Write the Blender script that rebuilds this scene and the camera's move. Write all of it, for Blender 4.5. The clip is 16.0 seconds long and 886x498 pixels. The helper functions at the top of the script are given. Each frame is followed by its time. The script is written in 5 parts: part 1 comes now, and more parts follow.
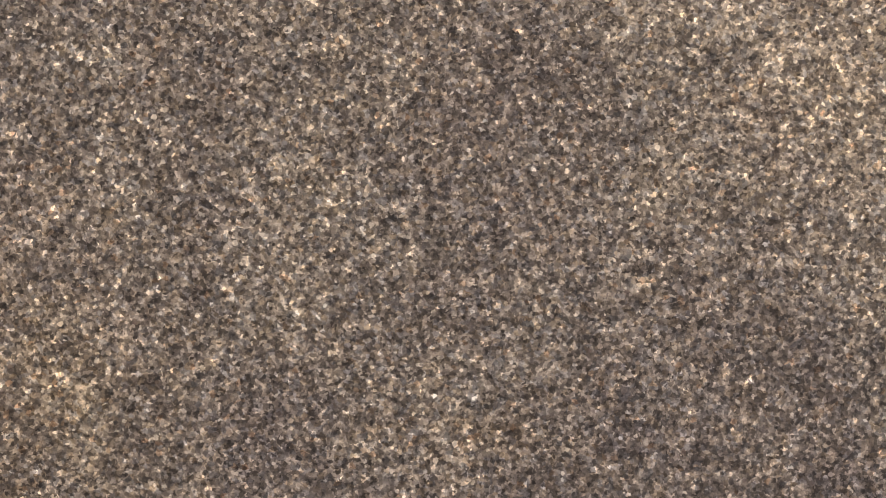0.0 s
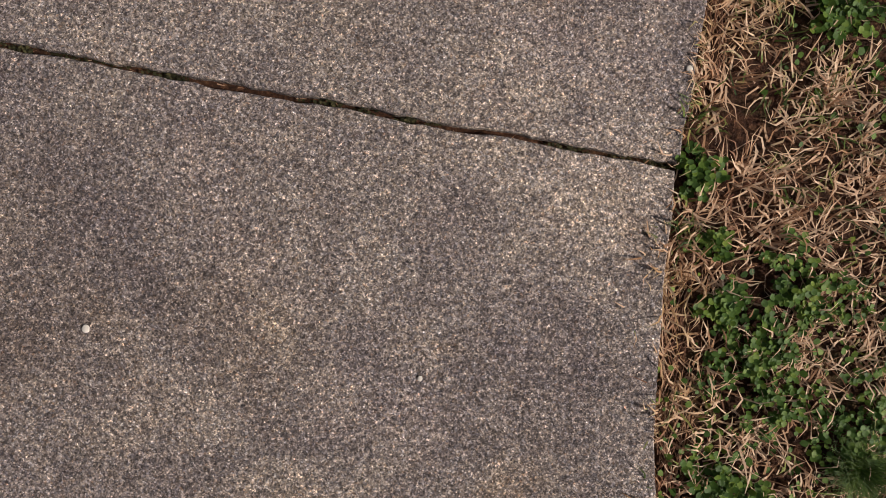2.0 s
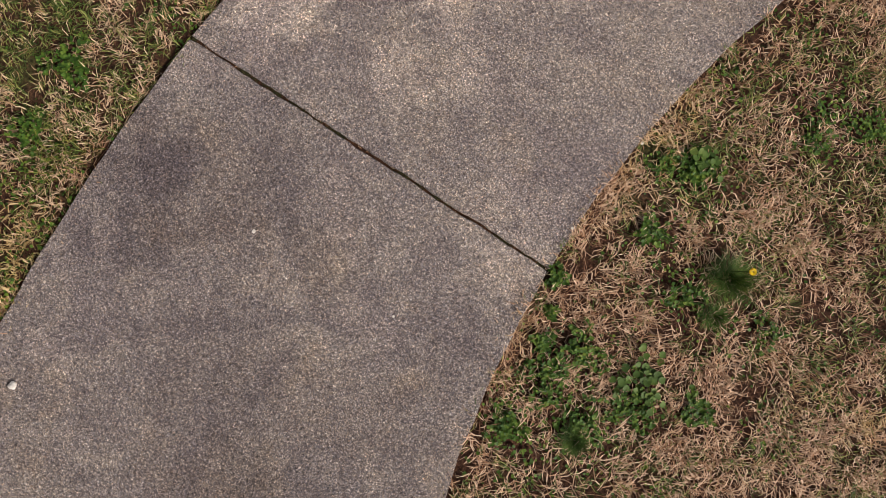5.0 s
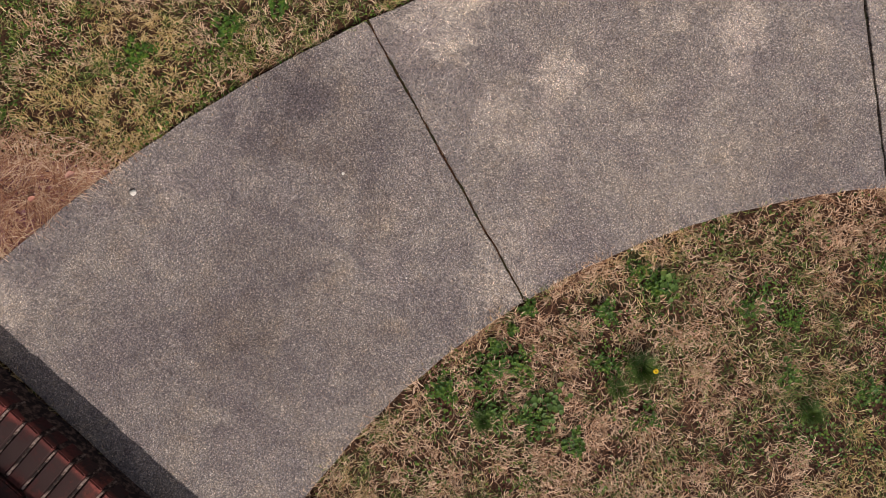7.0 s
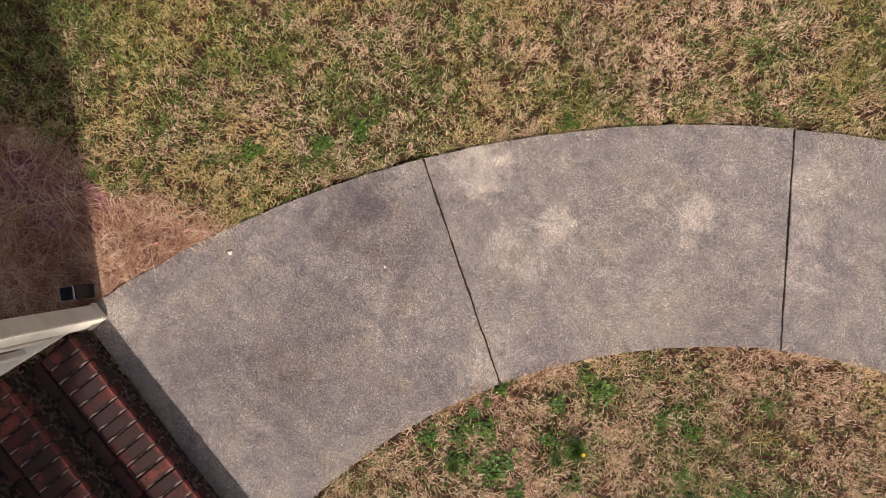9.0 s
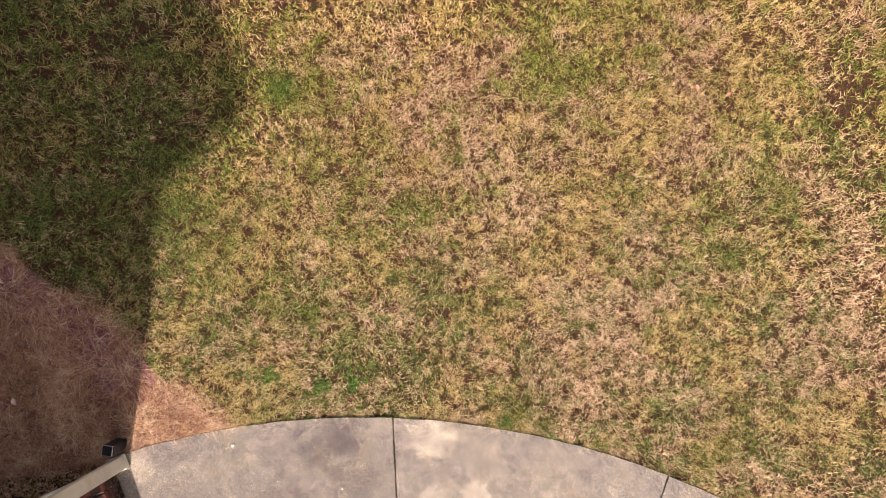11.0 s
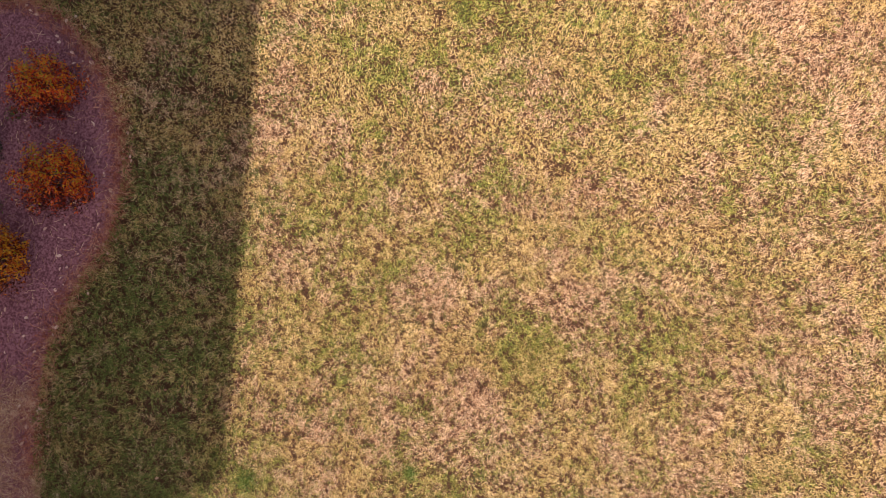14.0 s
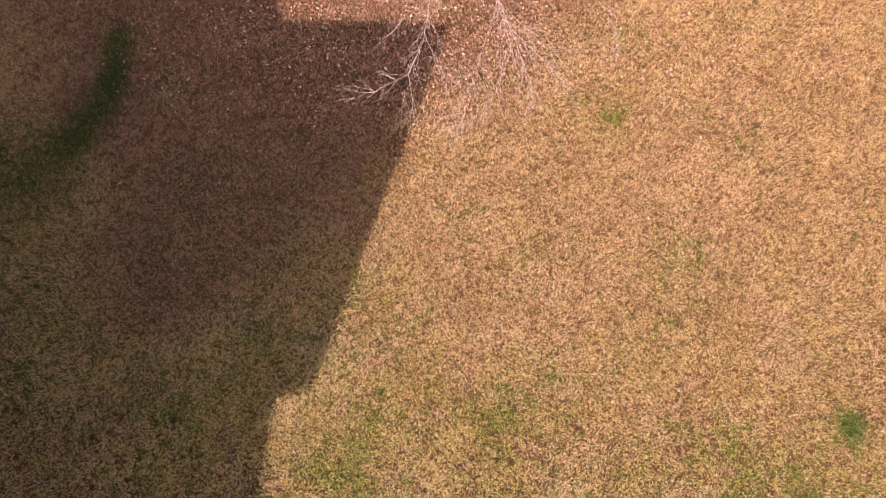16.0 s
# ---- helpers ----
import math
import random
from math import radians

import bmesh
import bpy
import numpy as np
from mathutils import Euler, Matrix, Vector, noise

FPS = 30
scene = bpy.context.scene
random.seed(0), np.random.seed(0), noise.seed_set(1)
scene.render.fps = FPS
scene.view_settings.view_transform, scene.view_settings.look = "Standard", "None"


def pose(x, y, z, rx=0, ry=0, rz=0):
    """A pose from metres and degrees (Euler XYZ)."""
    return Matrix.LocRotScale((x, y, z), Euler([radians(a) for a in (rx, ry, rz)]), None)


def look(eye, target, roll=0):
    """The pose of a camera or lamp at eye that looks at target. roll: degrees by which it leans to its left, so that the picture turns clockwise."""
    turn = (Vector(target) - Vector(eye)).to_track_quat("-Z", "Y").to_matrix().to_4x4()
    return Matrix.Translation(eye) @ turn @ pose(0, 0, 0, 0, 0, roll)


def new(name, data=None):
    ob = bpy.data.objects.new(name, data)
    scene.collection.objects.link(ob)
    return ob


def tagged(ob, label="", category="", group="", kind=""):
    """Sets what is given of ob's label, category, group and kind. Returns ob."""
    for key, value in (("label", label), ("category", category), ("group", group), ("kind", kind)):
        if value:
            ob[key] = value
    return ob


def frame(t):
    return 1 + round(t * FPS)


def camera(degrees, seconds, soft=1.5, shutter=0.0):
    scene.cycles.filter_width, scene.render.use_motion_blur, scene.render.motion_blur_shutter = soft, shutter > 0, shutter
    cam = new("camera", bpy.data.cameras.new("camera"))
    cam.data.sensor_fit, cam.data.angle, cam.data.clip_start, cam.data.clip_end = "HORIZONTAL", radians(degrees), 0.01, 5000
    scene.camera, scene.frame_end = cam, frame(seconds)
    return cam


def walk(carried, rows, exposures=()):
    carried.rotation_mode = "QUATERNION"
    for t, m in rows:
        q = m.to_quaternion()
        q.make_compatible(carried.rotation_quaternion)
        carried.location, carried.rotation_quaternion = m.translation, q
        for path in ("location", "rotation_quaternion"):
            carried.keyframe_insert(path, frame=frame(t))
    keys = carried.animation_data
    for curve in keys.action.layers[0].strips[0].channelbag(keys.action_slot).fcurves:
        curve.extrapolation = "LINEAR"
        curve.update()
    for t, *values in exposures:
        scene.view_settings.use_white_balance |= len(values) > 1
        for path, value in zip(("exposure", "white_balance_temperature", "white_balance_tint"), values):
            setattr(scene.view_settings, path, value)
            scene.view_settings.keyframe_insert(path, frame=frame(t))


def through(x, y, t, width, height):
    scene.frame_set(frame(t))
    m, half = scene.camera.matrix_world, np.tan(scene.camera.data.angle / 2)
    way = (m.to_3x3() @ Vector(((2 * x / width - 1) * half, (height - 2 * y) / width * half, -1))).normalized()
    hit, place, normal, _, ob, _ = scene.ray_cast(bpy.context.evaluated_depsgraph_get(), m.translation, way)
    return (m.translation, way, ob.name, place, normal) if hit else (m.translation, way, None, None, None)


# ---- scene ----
cam = camera(72.0, 16.0, 0.6)
# seconds, place in metres, turn in degrees
PATH = [
    (0, 0.205, 0.253, 0.331, -0.01, 0.12, 2.13),
    (0.5, 0.208, 0.242, 0.458, 1.16, 0.19, 2.07),
    (1, 0.218, 0.249, 0.571, 1.28, 0.14, 2.06),
    (1.5, 0.218, 0.264, 0.692, 0.52, -0.04, 2.13),
    (2, 0.229, 0.278, 0.836, 0.68, 0.27, 2.19),
    (2.5, 0.241, 0.272, 1.021, 1.66, 0.52, 2.08),
    (3, 0.247, 0.266, 1.157, 2.07, 0.37, 3.12),
    (3.5, 0.254, 0.271, 1.277, 2.42, 0.24, 7.51),
    (4, 0.274, 0.274, 1.425, 2.63, 0.2, 12.84),
    (4.2, 0.281, 0.274, 1.484, 2.69, 0.19, 15.15),
    (6.3, 0.234, 0.316, 2.112, -0.04, 0.44, 43.48),
    (6.5, 0.226, 0.316, 2.169, -0.15, 0.48, 46.6),
    (7, 0.207, 0.293, 2.308, 0.09, 0.29, 52.51),
    (7.5, 0.164, 0.305, 2.466, -0.19, 0.39, 56.31),
    (8, 0.094, 0.324, 2.662, -0.28, 0.32, 58.47),
    (8.2, 0.053, 0.348, 2.747, -0.39, 0.41, 59.24),
    (10.3, -0.969, 0.888, 3.771, 0.78, 0.85, 72.15),
    (10.5, -1.138, 0.958, 3.87, 0.98, 0.71, 73.97),
    (11, -1.614, 1.182, 4.149, 1.35, 0.86, 78.94),
    (11.5, -2.14, 1.381, 4.512, 2.04, 0.5, 85.86),
    (12, -2.8, 1.583, 4.874, 1.71, 0.41, 91.63),
    (12.5, -3.41, 1.742, 5.279, 2.26, 0.24, 96.91),
    (13, -4.063, 1.847, 5.773, 2.48, 0.02, 100.44),
    (13.5, -4.841, 1.905, 6.277, 1.96, 0.05, 101.7),
    (14, -5.512, 1.907, 6.738, 3.46, -0.15, 101.93),
    (14.5, -6.275, 1.882, 7.231, 4.79, -0.19, 102.18),
    (15, -7.077, 1.845, 7.729, 6.44, -0.09, 102.34),
    (15.5, -8.226, 1.679, 8.251, 10.64, -0.26, 102.49),
    (16, -9.578, 1.375, 8.826, 19.7, -0.74, 102.69),
]
EXPOSURES = [
    (0.0, -0.18, 6950, 12),
    (1.8, -0.15, 6550, 16),
    (4.2, 0.0, 6350, 16),
    (8.2, 0.3, 6250, 16),
    (10.3, 0.99, 6820, 15),
    (11.5, 1.27, 7050, 17),
    (12.5, 1.44, 7120, 19),
    (14.5, 1.33, 7000, 19),
    (15.5, 1.27, 7050, 19),
    (16.0, 1.13, 7150, 22),
]
walk(cam, [(t, pose(*place)) for t, *place in PATH], EXPOSURES)

# ---- light ----
# shadows fall towards (-0.95, 0.31); the sun stands 32 degrees high behind the house
SUN_WAY = Vector((0.952 * math.cos(radians(32)), -0.307 * math.cos(radians(32)), math.sin(radians(32))))
world = bpy.data.worlds.new("sky")
scene.world = world
world.use_nodes = True
sky_nodes = world.node_tree.nodes
sky = sky_nodes.new("ShaderNodeTexSky")
sky.sky_type = "NISHITA"
sky.sun_disc = False
sky.sun_elevation = radians(32)
sky.sun_rotation = math.atan2(SUN_WAY.x, SUN_WAY.y)
sky.dust_density = 4.0
sky.air_density = 0.8
sky.ozone_density = 0.5
haze = sky_nodes.new("ShaderNodeHueSaturation")
haze.inputs["Saturation"].default_value = 0.4
world.node_tree.links.new(sky.outputs["Color"], haze.inputs["Color"])
world.node_tree.links.new(haze.outputs["Color"], sky_nodes["Background"].inputs["Color"])
sky_nodes["Background"].inputs["Strength"].default_value = 0.092
sun = new("sun", bpy.data.lights.new("sun", "SUN"))
sun.data.energy = 4.3
sun.data.angle = radians(0.6)
sun.data.color = (1.0, 0.93, 0.83)
sun.matrix_world = look(SUN_WAY * 40, (0, 0, 0))


# ---- materials ----
def material(name, rough=0.9):
    """A node material: returns it with a helper that adds nodes, its links and its surface shader."""
    mat = bpy.data.materials.new(name)
    mat.use_nodes = True
    tree = mat.node_tree
    shader = tree.nodes["Principled BSDF"]
    shader.inputs["Roughness"].default_value = rough
    shader.inputs["Specular IOR Level"].default_value = 0.25

    def add(kind, **values):
        node = tree.nodes.new(kind)
        for key, value in values.items():
            if key in node.inputs:
                plug(value, node.inputs[key])
            else:
                setattr(node, key, value)
        return node

    def plug(value, socket):
        if isinstance(value, bpy.types.NodeSocket):
            tree.links.new(value, socket)
        elif isinstance(value, tuple) and len(value) == 3 and socket.type == "RGBA":
            socket.default_value = (*value, 1)
        else:
            socket.default_value = value

    return mat, add, plug, shader


def spots(add, scale, detail=4.0, rough=0.55, coords=None, distortion=0.0):
    """Fractal noise at a scale per metre, as a value round 0.5."""
    coords = coords or add("ShaderNodeTexCoord").outputs["Object"]
    n = add("ShaderNodeTexNoise", Vector=coords, Scale=scale, Detail=detail, Roughness=rough, Distortion=distortion)
    return n.outputs["Fac"]


def steps_of(add, value, *stops):
    """A colour ramp over (place, colour) stops."""
    ramp = add("ShaderNodeValToRGB", Fac=value)
    e = ramp.color_ramp.elements
    while len(e) < len(stops):
        e.new(0.5)
    for element, (place, colour) in zip(e, stops):
        element.position = place
        element.color = (*colour, 1) if isinstance(colour, tuple) else (colour, colour, colour, 1)
    return ramp.outputs["Color"]


def blend(add, fac, a, b, kind="MIX"):
    m = add("ShaderNodeMix", data_type="RGBA", blend_type=kind)
    for value, socket in ((fac, m.inputs["Factor"]), (a, m.inputs[6]), (b, m.inputs[7])):
        if isinstance(value, bpy.types.NodeSocket):
            m.id_data.links.new(value, socket)
        elif isinstance(value, tuple):
            socket.default_value = (*value, 1)
        else:
            socket.default_value = value
    return m.outputs[2]


def calc(add, op, a, b=0.0, clamp=False):
    m = add("ShaderNodeMath", operation=op, use_clamp=clamp)
    for value, socket in ((a, m.inputs[0]), (b, m.inputs[1])):
        if isinstance(value, bpy.types.NodeSocket):
            m.id_data.links.new(value, socket)
        else:
            socket.default_value = value
    return m.outputs[0]


def rise(add, value, low, high):
    """0 below low, 1 above high, smooth between."""
    m = add("ShaderNodeMapRange", interpolation_type="SMOOTHSTEP", Value=value)
    m.inputs["From Min"].default_value, m.inputs["From Max"].default_value = low, high
    return m.outputs["Result"]


def relief(add, plug, shader, height, strength, distance):
    b = add("ShaderNodeBump", Strength=strength, Distance=distance, Height=height)
    plug(b.outputs["Normal"], shader.inputs["Normal"])


def blotch(add, coords, uneven, spot, reach, soft=0.5, wobble=0.5):
    """A patch of uneven outline round a spot of the ground; uneven is the noise that all patches share."""
    d = add("ShaderNodeVectorMath", operation="DISTANCE")
    d.id_data.links.new(coords, d.inputs[0])
    d.inputs[1].default_value = (*spot, 0)
    far = calc(add, "ADD", d.outputs["Value"], calc(add, "MULTIPLY", uneven, wobble * reach * 3))
    return calc(add, "SUBTRACT", 1.0, rise(add, far, reach * (1 - soft), reach))


def concrete_material():
    mat, add, plug, shader = material("weathered_concrete", 0.9)
    coords = add("ShaderNodeTexCoord").outputs["Object"]
    # crooked sand grains: the cells are bent by fine noise
    bent = add("ShaderNodeTexNoise", Vector=coords, Scale=620.0, Detail=2.0)
    off = add("ShaderNodeVectorMath", operation="MULTIPLY_ADD", Vector=bent.outputs["Color"])
    off.inputs[1].default_value = (0.0022, 0.0022, 0.0022)
    off.id_data.links.new(coords, off.inputs[2])
    crooked = off.outputs["Vector"]
    grains = add("ShaderNodeTexVoronoi", Vector=crooked, Scale=560.0)
    split = add("ShaderNodeSeparateColor", Color=grains.outputs["Color"])
    coarse = add("ShaderNodeTexVoronoi", Vector=crooked, Scale=360.0)
    big = add("ShaderNodeSeparateColor", Color=coarse.outputs["Color"])
    sand = steps_of(add, split.outputs["Red"], (0.0, (0.070, 0.061, 0.054)), (0.3, (0.150, 0.132, 0.115)), (0.7, (0.245, 0.217, 0.187)), (0.93, (0.36, 0.32, 0.272)), (1.0, (0.66, 0.60, 0.50)))
    tint = steps_of(add, big.outputs["Red"], (0.0, (0.88, 0.97, 1.10)), (0.3, (0.98, 1.0, 1.02)), (0.8, (1.02, 1.0, 0.96)), (0.97, (1.06, 1.0, 0.88)), (1.0, (1.22, 0.98, 0.80)))
    colour = blend(add, 1.0, sand, tint, "MULTIPLY")
    colour = blend(add, 1.0, colour, steps_of(add, big.outputs["Green"], (0.0, 0.55), (0.5, 0.97), (0.9, 1.32), (1.0, 1.65)), "MULTIPLY")
    # cream and dark pebbles worn level with the paste
    pebbles = add("ShaderNodeTexVoronoi", Vector=crooked, Scale=150.0)
    stone = add("ShaderNodeSeparateColor", Color=pebbles.outputs["Color"])
    bare = calc(add, "MULTIPLY", calc(add, "GREATER_THAN", stone.outputs["Red"], 0.84), calc(add, "LESS_THAN", pebbles.outputs["Distance"], 0.24))
    gravel = steps_of(add, stone.outputs["Green"], (0.0, (0.06, 0.06, 0.068)), (0.35, (0.16, 0.12, 0.095)), (0.6, (0.40, 0.34, 0.27)), (1.0, (0.62, 0.57, 0.48)))
    colour = blend(add, calc(add, "MULTIPLY", bare, 0.8), colour, gravel)
    # loose texture from a hand's width down to a finger's
    fine = spots(add, 140.0, 4.0, 0.72)
    colour = blend(add, 1.0, colour, steps_of(add, fine, (0.35, (0.60, 0.59, 0.60)), (0.5, (0.98, 0.98, 0.98)), (0.66, (1.48, 1.47, 1.44))), "MULTIPLY")
    grit = add("ShaderNodeSeparateColor", Color=add("ShaderNodeTexVoronoi", Vector=crooked, Scale=225.0).outputs["Color"])
    colour = blend(add, 1.0, colour, steps_of(add, grit.outputs["Red"], (0.0, (0.62, 0.61, 0.63)), (0.5, (0.96, 0.96, 0.96)), (0.93, (1.34, 1.32, 1.28)), (1.0, (1.55, 1.52, 1.45))), "MULTIPLY")
    # broad weathering: lichen grey, rusty and bleached parts
    wide = spots(add, 2.3, 6.0, 0.62)
    middle = spots(add, 11.0, 6.0, 0.66)
    colour = blend(add, 1.0, colour, steps_of(add, middle, (0.34, (0.80, 0.78, 0.80)), (0.5, (0.98, 0.97, 0.97)), (0.66, (1.2, 1.18, 1.13))), "MULTIPLY")
    colour = blend(add, 1.0, colour, steps_of(add, wide, (0.32, (0.82, 0.80, 0.85)), (0.5, (1.0, 1.0, 1.0)), (0.7, (1.14, 1.11, 1.03))), "MULTIPLY")
    rust = rise(add, spots(add, 4.7, 6.0, 0.68, distortion=0.4), 0.54, 0.70)
    colour = blend(add, calc(add, "MULTIPLY", rust, 0.22), colour, blend(add, 1.0, colour, (1.28, 1.05, 0.70), "MULTIPLY"))
    algae = rise(add, spots(add, 1.6, 6.0, 0.7, distortion=0.8), 0.53, 0.66)
    colour = blend(add, calc(add, "MULTIPLY", algae, 0.35), colour, blend(add, 1.0, colour, (0.66, 0.65, 0.70), "MULTIPLY"))
    # pale flecks and small dark pits
    fleck = add("ShaderNodeTexVoronoi", Vector=crooked, Scale=17.0)
    pick = add("ShaderNodeSeparateColor", Color=fleck.outputs["Color"])
    spot = calc(add, "LESS_THAN", calc(add, "ADD", fleck.outputs["Distance"], calc(add, "MULTIPLY", spots(add, 160.0, 2.0), 0.16)), calc(add, "MULTIPLY", pick.outputs["Red"], 0.15))
    colour = blend(add, spot, colour, blend(add, 1.0, colour, steps_of(add, pick.outputs["Green"], (0.3, (0.5, 0.48, 0.5)), (0.5, (1.2, 1.16, 1.12)), (0.9, (1.9, 1.82, 1.7))), "MULTIPLY"))
    # bleached and other pale patches, and dark patches
    flat = add("ShaderNodeVectorMath", operation="MULTIPLY", Vector=coords)
    flat.inputs[1].default_value = (1, 1, 0)
    flat = flat.outputs["Vector"]
    ragged = calc(add, "SUBTRACT", spots(add, 16.0, 6.0, 0.66), 0.5)
    loose = calc(add, "SUBTRACT", spots(add, 7.0, 5.0, 0.65), 0.5)
    pale = 0.0
    for spot, reach, amount in PALE_PATCHES:
        pale = calc(add, "MAXIMUM", pale, calc(add, "MULTIPLY", blotch(add, flat, ragged, spot, reach, 0.5, 0.5), amount))
    colour = blend(add, pale, colour, blend(add, 1.0, colour, (1.75, 1.72, 1.62), "MULTIPLY"))
    wide_pale = blotch(add, flat, loose, (0.2, 1.25), 0.85, 0.8, 0.25)
    colour = blend(add, calc(add, "MULTIPLY", wide_pale, 0.5), colour, blend(add, 1.0, colour, (1.25, 1.23, 1.16), "MULTIPLY"))
    dark = 0.0
    for spot, reach, amount in DARK_PATCHES:
        dark = calc(add, "MAXIMUM", dark, calc(add, "MULTIPLY", blotch(add, flat, loose, spot, reach, 0.9, 0.6), amount))
    colour = blend(add, dark, colour, blend(add, 1.0, colour, (0.48, 0.46, 0.51), "MULTIPLY"))
    for spot, reach in RUST_SPOTS:
        colour = blend(add, calc(add, "MULTIPLY", blotch(add, flat, loose, spot, reach, 0.9, 0.7), 0.3), colour, blend(add, 1.0, colour, (1.08, 0.98, 0.70), "MULTIPLY"))
    colour = blend(add, 1.0, colour, (1.04, 1.01, 1.06), "MULTIPLY")
    plug(colour, shader.inputs["Base Color"])
    height = calc(add, "ADD", calc(add, "MULTIPLY", fine, 1.2), calc(add, "MULTIPLY", split.outputs["Green"], 0.5))
    relief(add, plug, shader, height, 0.5, 0.0014)
    return mat


RUST_SPOTS = [((-0.026, -0.531), 0.22), ((-0.03, 0.16), 0.15)]
PALE_PATCHES = [((-0.483, 0.823), 0.19, 0.9), ((-0.52, 0.74), 0.13, 0.7), ((-0.461, 0.953), 0.07, 0.6), ((-0.485, 0.68), 0.10, 0.5), ((-0.05, 1.033), 0.12, 0.8), ((0.01, 0.94), 0.07, 0.45), ((0.222, 1.687), 0.12, 0.85), ((0.335, 1.59), 0.06, 0.5),
                ((-0.081, 0.749), 0.13, 0.5), ((0.097, 0.828), 0.10, 0.4), ((0.34, 0.563), 0.10, 0.3), ((0.33, 2.28), 0.16, 0.5), ((0.75, 2.03), 0.16, 0.5), ((0.54, 2.16), 0.12, 0.45),
                ((-0.68, -1.19), 0.15, 0.6), ((-0.64, 0.527), 0.10, 0.4), ((-0.663, -0.386), 0.06, 0.4), ((-0.59, -0.41), 0.04, 0.4), ((-0.64, -0.02), 0.05, 0.4), ((0.11, 1.93), 0.07, 0.4), ((0.44, 1.926), 0.06, 0.45),
                ((0.05, 1.504), 0.06, 0.4), ((0.588, -0.90), 0.10, 0.5), ((-0.125, 0.40), 0.05, 0.4), ((-0.08, 0.32), 0.045, 0.35), ((-0.04, 0.26), 0.045, 0.35), ((0.0, 0.187), 0.05, 0.3), ((0.09, 0.067), 0.06, 0.3),
                ((0.19, 0.04), 0.06, 0.35), ((0.43, 0.38), 0.13, 0.45), ((0.30, 0.48), 0.10, 0.25), ((0.45, 0.56), 0.09, 0.3)]
DARK_PATCHES = [((0.05, -0.55), 0.45, 0.4), ((0.3, -0.2), 0.35, 0.35), ((-0.2, -0.85), 0.35, 0.3), ((-0.594, 0.196), 0.26, 0.9), ((-0.56, 0.05), 0.24, 0.7), ((-0.32, 0.26), 0.34, 0.55), ((-0.17, -0.3), 0.4, 0.45), ((0.4, 0.1), 0.2, 0.3), ((-0.04, -0.75), 0.4, 0.25), ((0.75, 1.6), 0.3, 0.3), ((0.1, 1.35), 0.25, 0.25),
                ((0.078, -1.134), 0.03, 0.8), ((-0.496, -0.445), 0.02, 0.8)]


GREENER = [((-8.3, -2.4), 0.9), ((-9.4, -1.9), 0.7), ((-7.9, -1.5), 0.5), ((1.6, 1.2), 0.4), ((1.8, 1.55), 0.4), ((1.5, 0.95), 0.25), ((-0.4, 2.96), 0.4), ((-0.75, 2.75), 0.3), ((-1.16, 0.36), 0.2), ((-0.54, 1.37), 0.16), ((-0.02, 2.76), 0.25), ((-1.38, 1.39), 0.2), ((-1.73, -0.05), 0.25), ((-7.99, 3.04), 0.35), ((-9.33, 2.28), 0.5), ((-6.36, 0.63), 0.3), ((-6.44, 3.55), 0.35), ((-4.83, 3.07), 0.44), ((-4.8, 0.73), 0.35), ((-2.33, -0.47), 0.34), ((-4.36, 2.08), 0.3), ((-2.48, 4.34), 0.29), ((-4.86, 3.11), 0.43), ((-8.48, 3.1), 0.7), ((-8.4, 1.16), 0.51), ((-8.76, 0.47), 0.84), ((-8.42, 2.42), 0.68), ((-8.56, 3.38), 0.6), ((-9.77, -0.03), 0.86), ((-10.16, 2.05), 0.55), ((-15.57, 3.01), 0.57)]
ROSIER = [((-3.16, 5.15), 0.45), ((-2.6, 4.5), 0.4), ((-3.9, 1.54), 0.3), ((-9.4, 5.2), 0.6), ((-8.17, 6.45), 0.7), ((-1.35, 0.79), 0.12), ((-5.38, 1.8), 0.35), ((-3.86, 1.65), 0.39), ((-5.68, 3.47), 0.45), ((-2.48, 1.62), 0.53), ((-3.45, 5.12), 0.53), ((-4.41, 2.52), 0.29), ((-5.61, 3.66), 0.37), ((-4.17, 2.18), 0.49), ((-5.5, 6.14), 0.68), ((-8.38, 5.78), 0.64), ((-7.95, 2.49), 0.38), ((-1.53, 2.53), 0.15), ((-13.11, 1.74), 1.76), ((-14.98, 4.66), 1.48)]


def patches(add, coords, wobble, places):
    """Soft uneven patches round some spots of the lawn, as one value."""
    total = 0.0
    for spot, reach in places:
        d = add("ShaderNodeVectorMath", operation="DISTANCE")
        d.id_data.links.new(coords, d.inputs[0])
        d.inputs[1].default_value = (*spot, 0)
        far = calc(add, "ADD", calc(add, "DIVIDE", d.outputs["Value"], reach), wobble)
        total = calc(add, "ADD", total, calc(add, "SUBTRACT", 1.0, rise(add, far, 0.45, 1.5)))
    return total


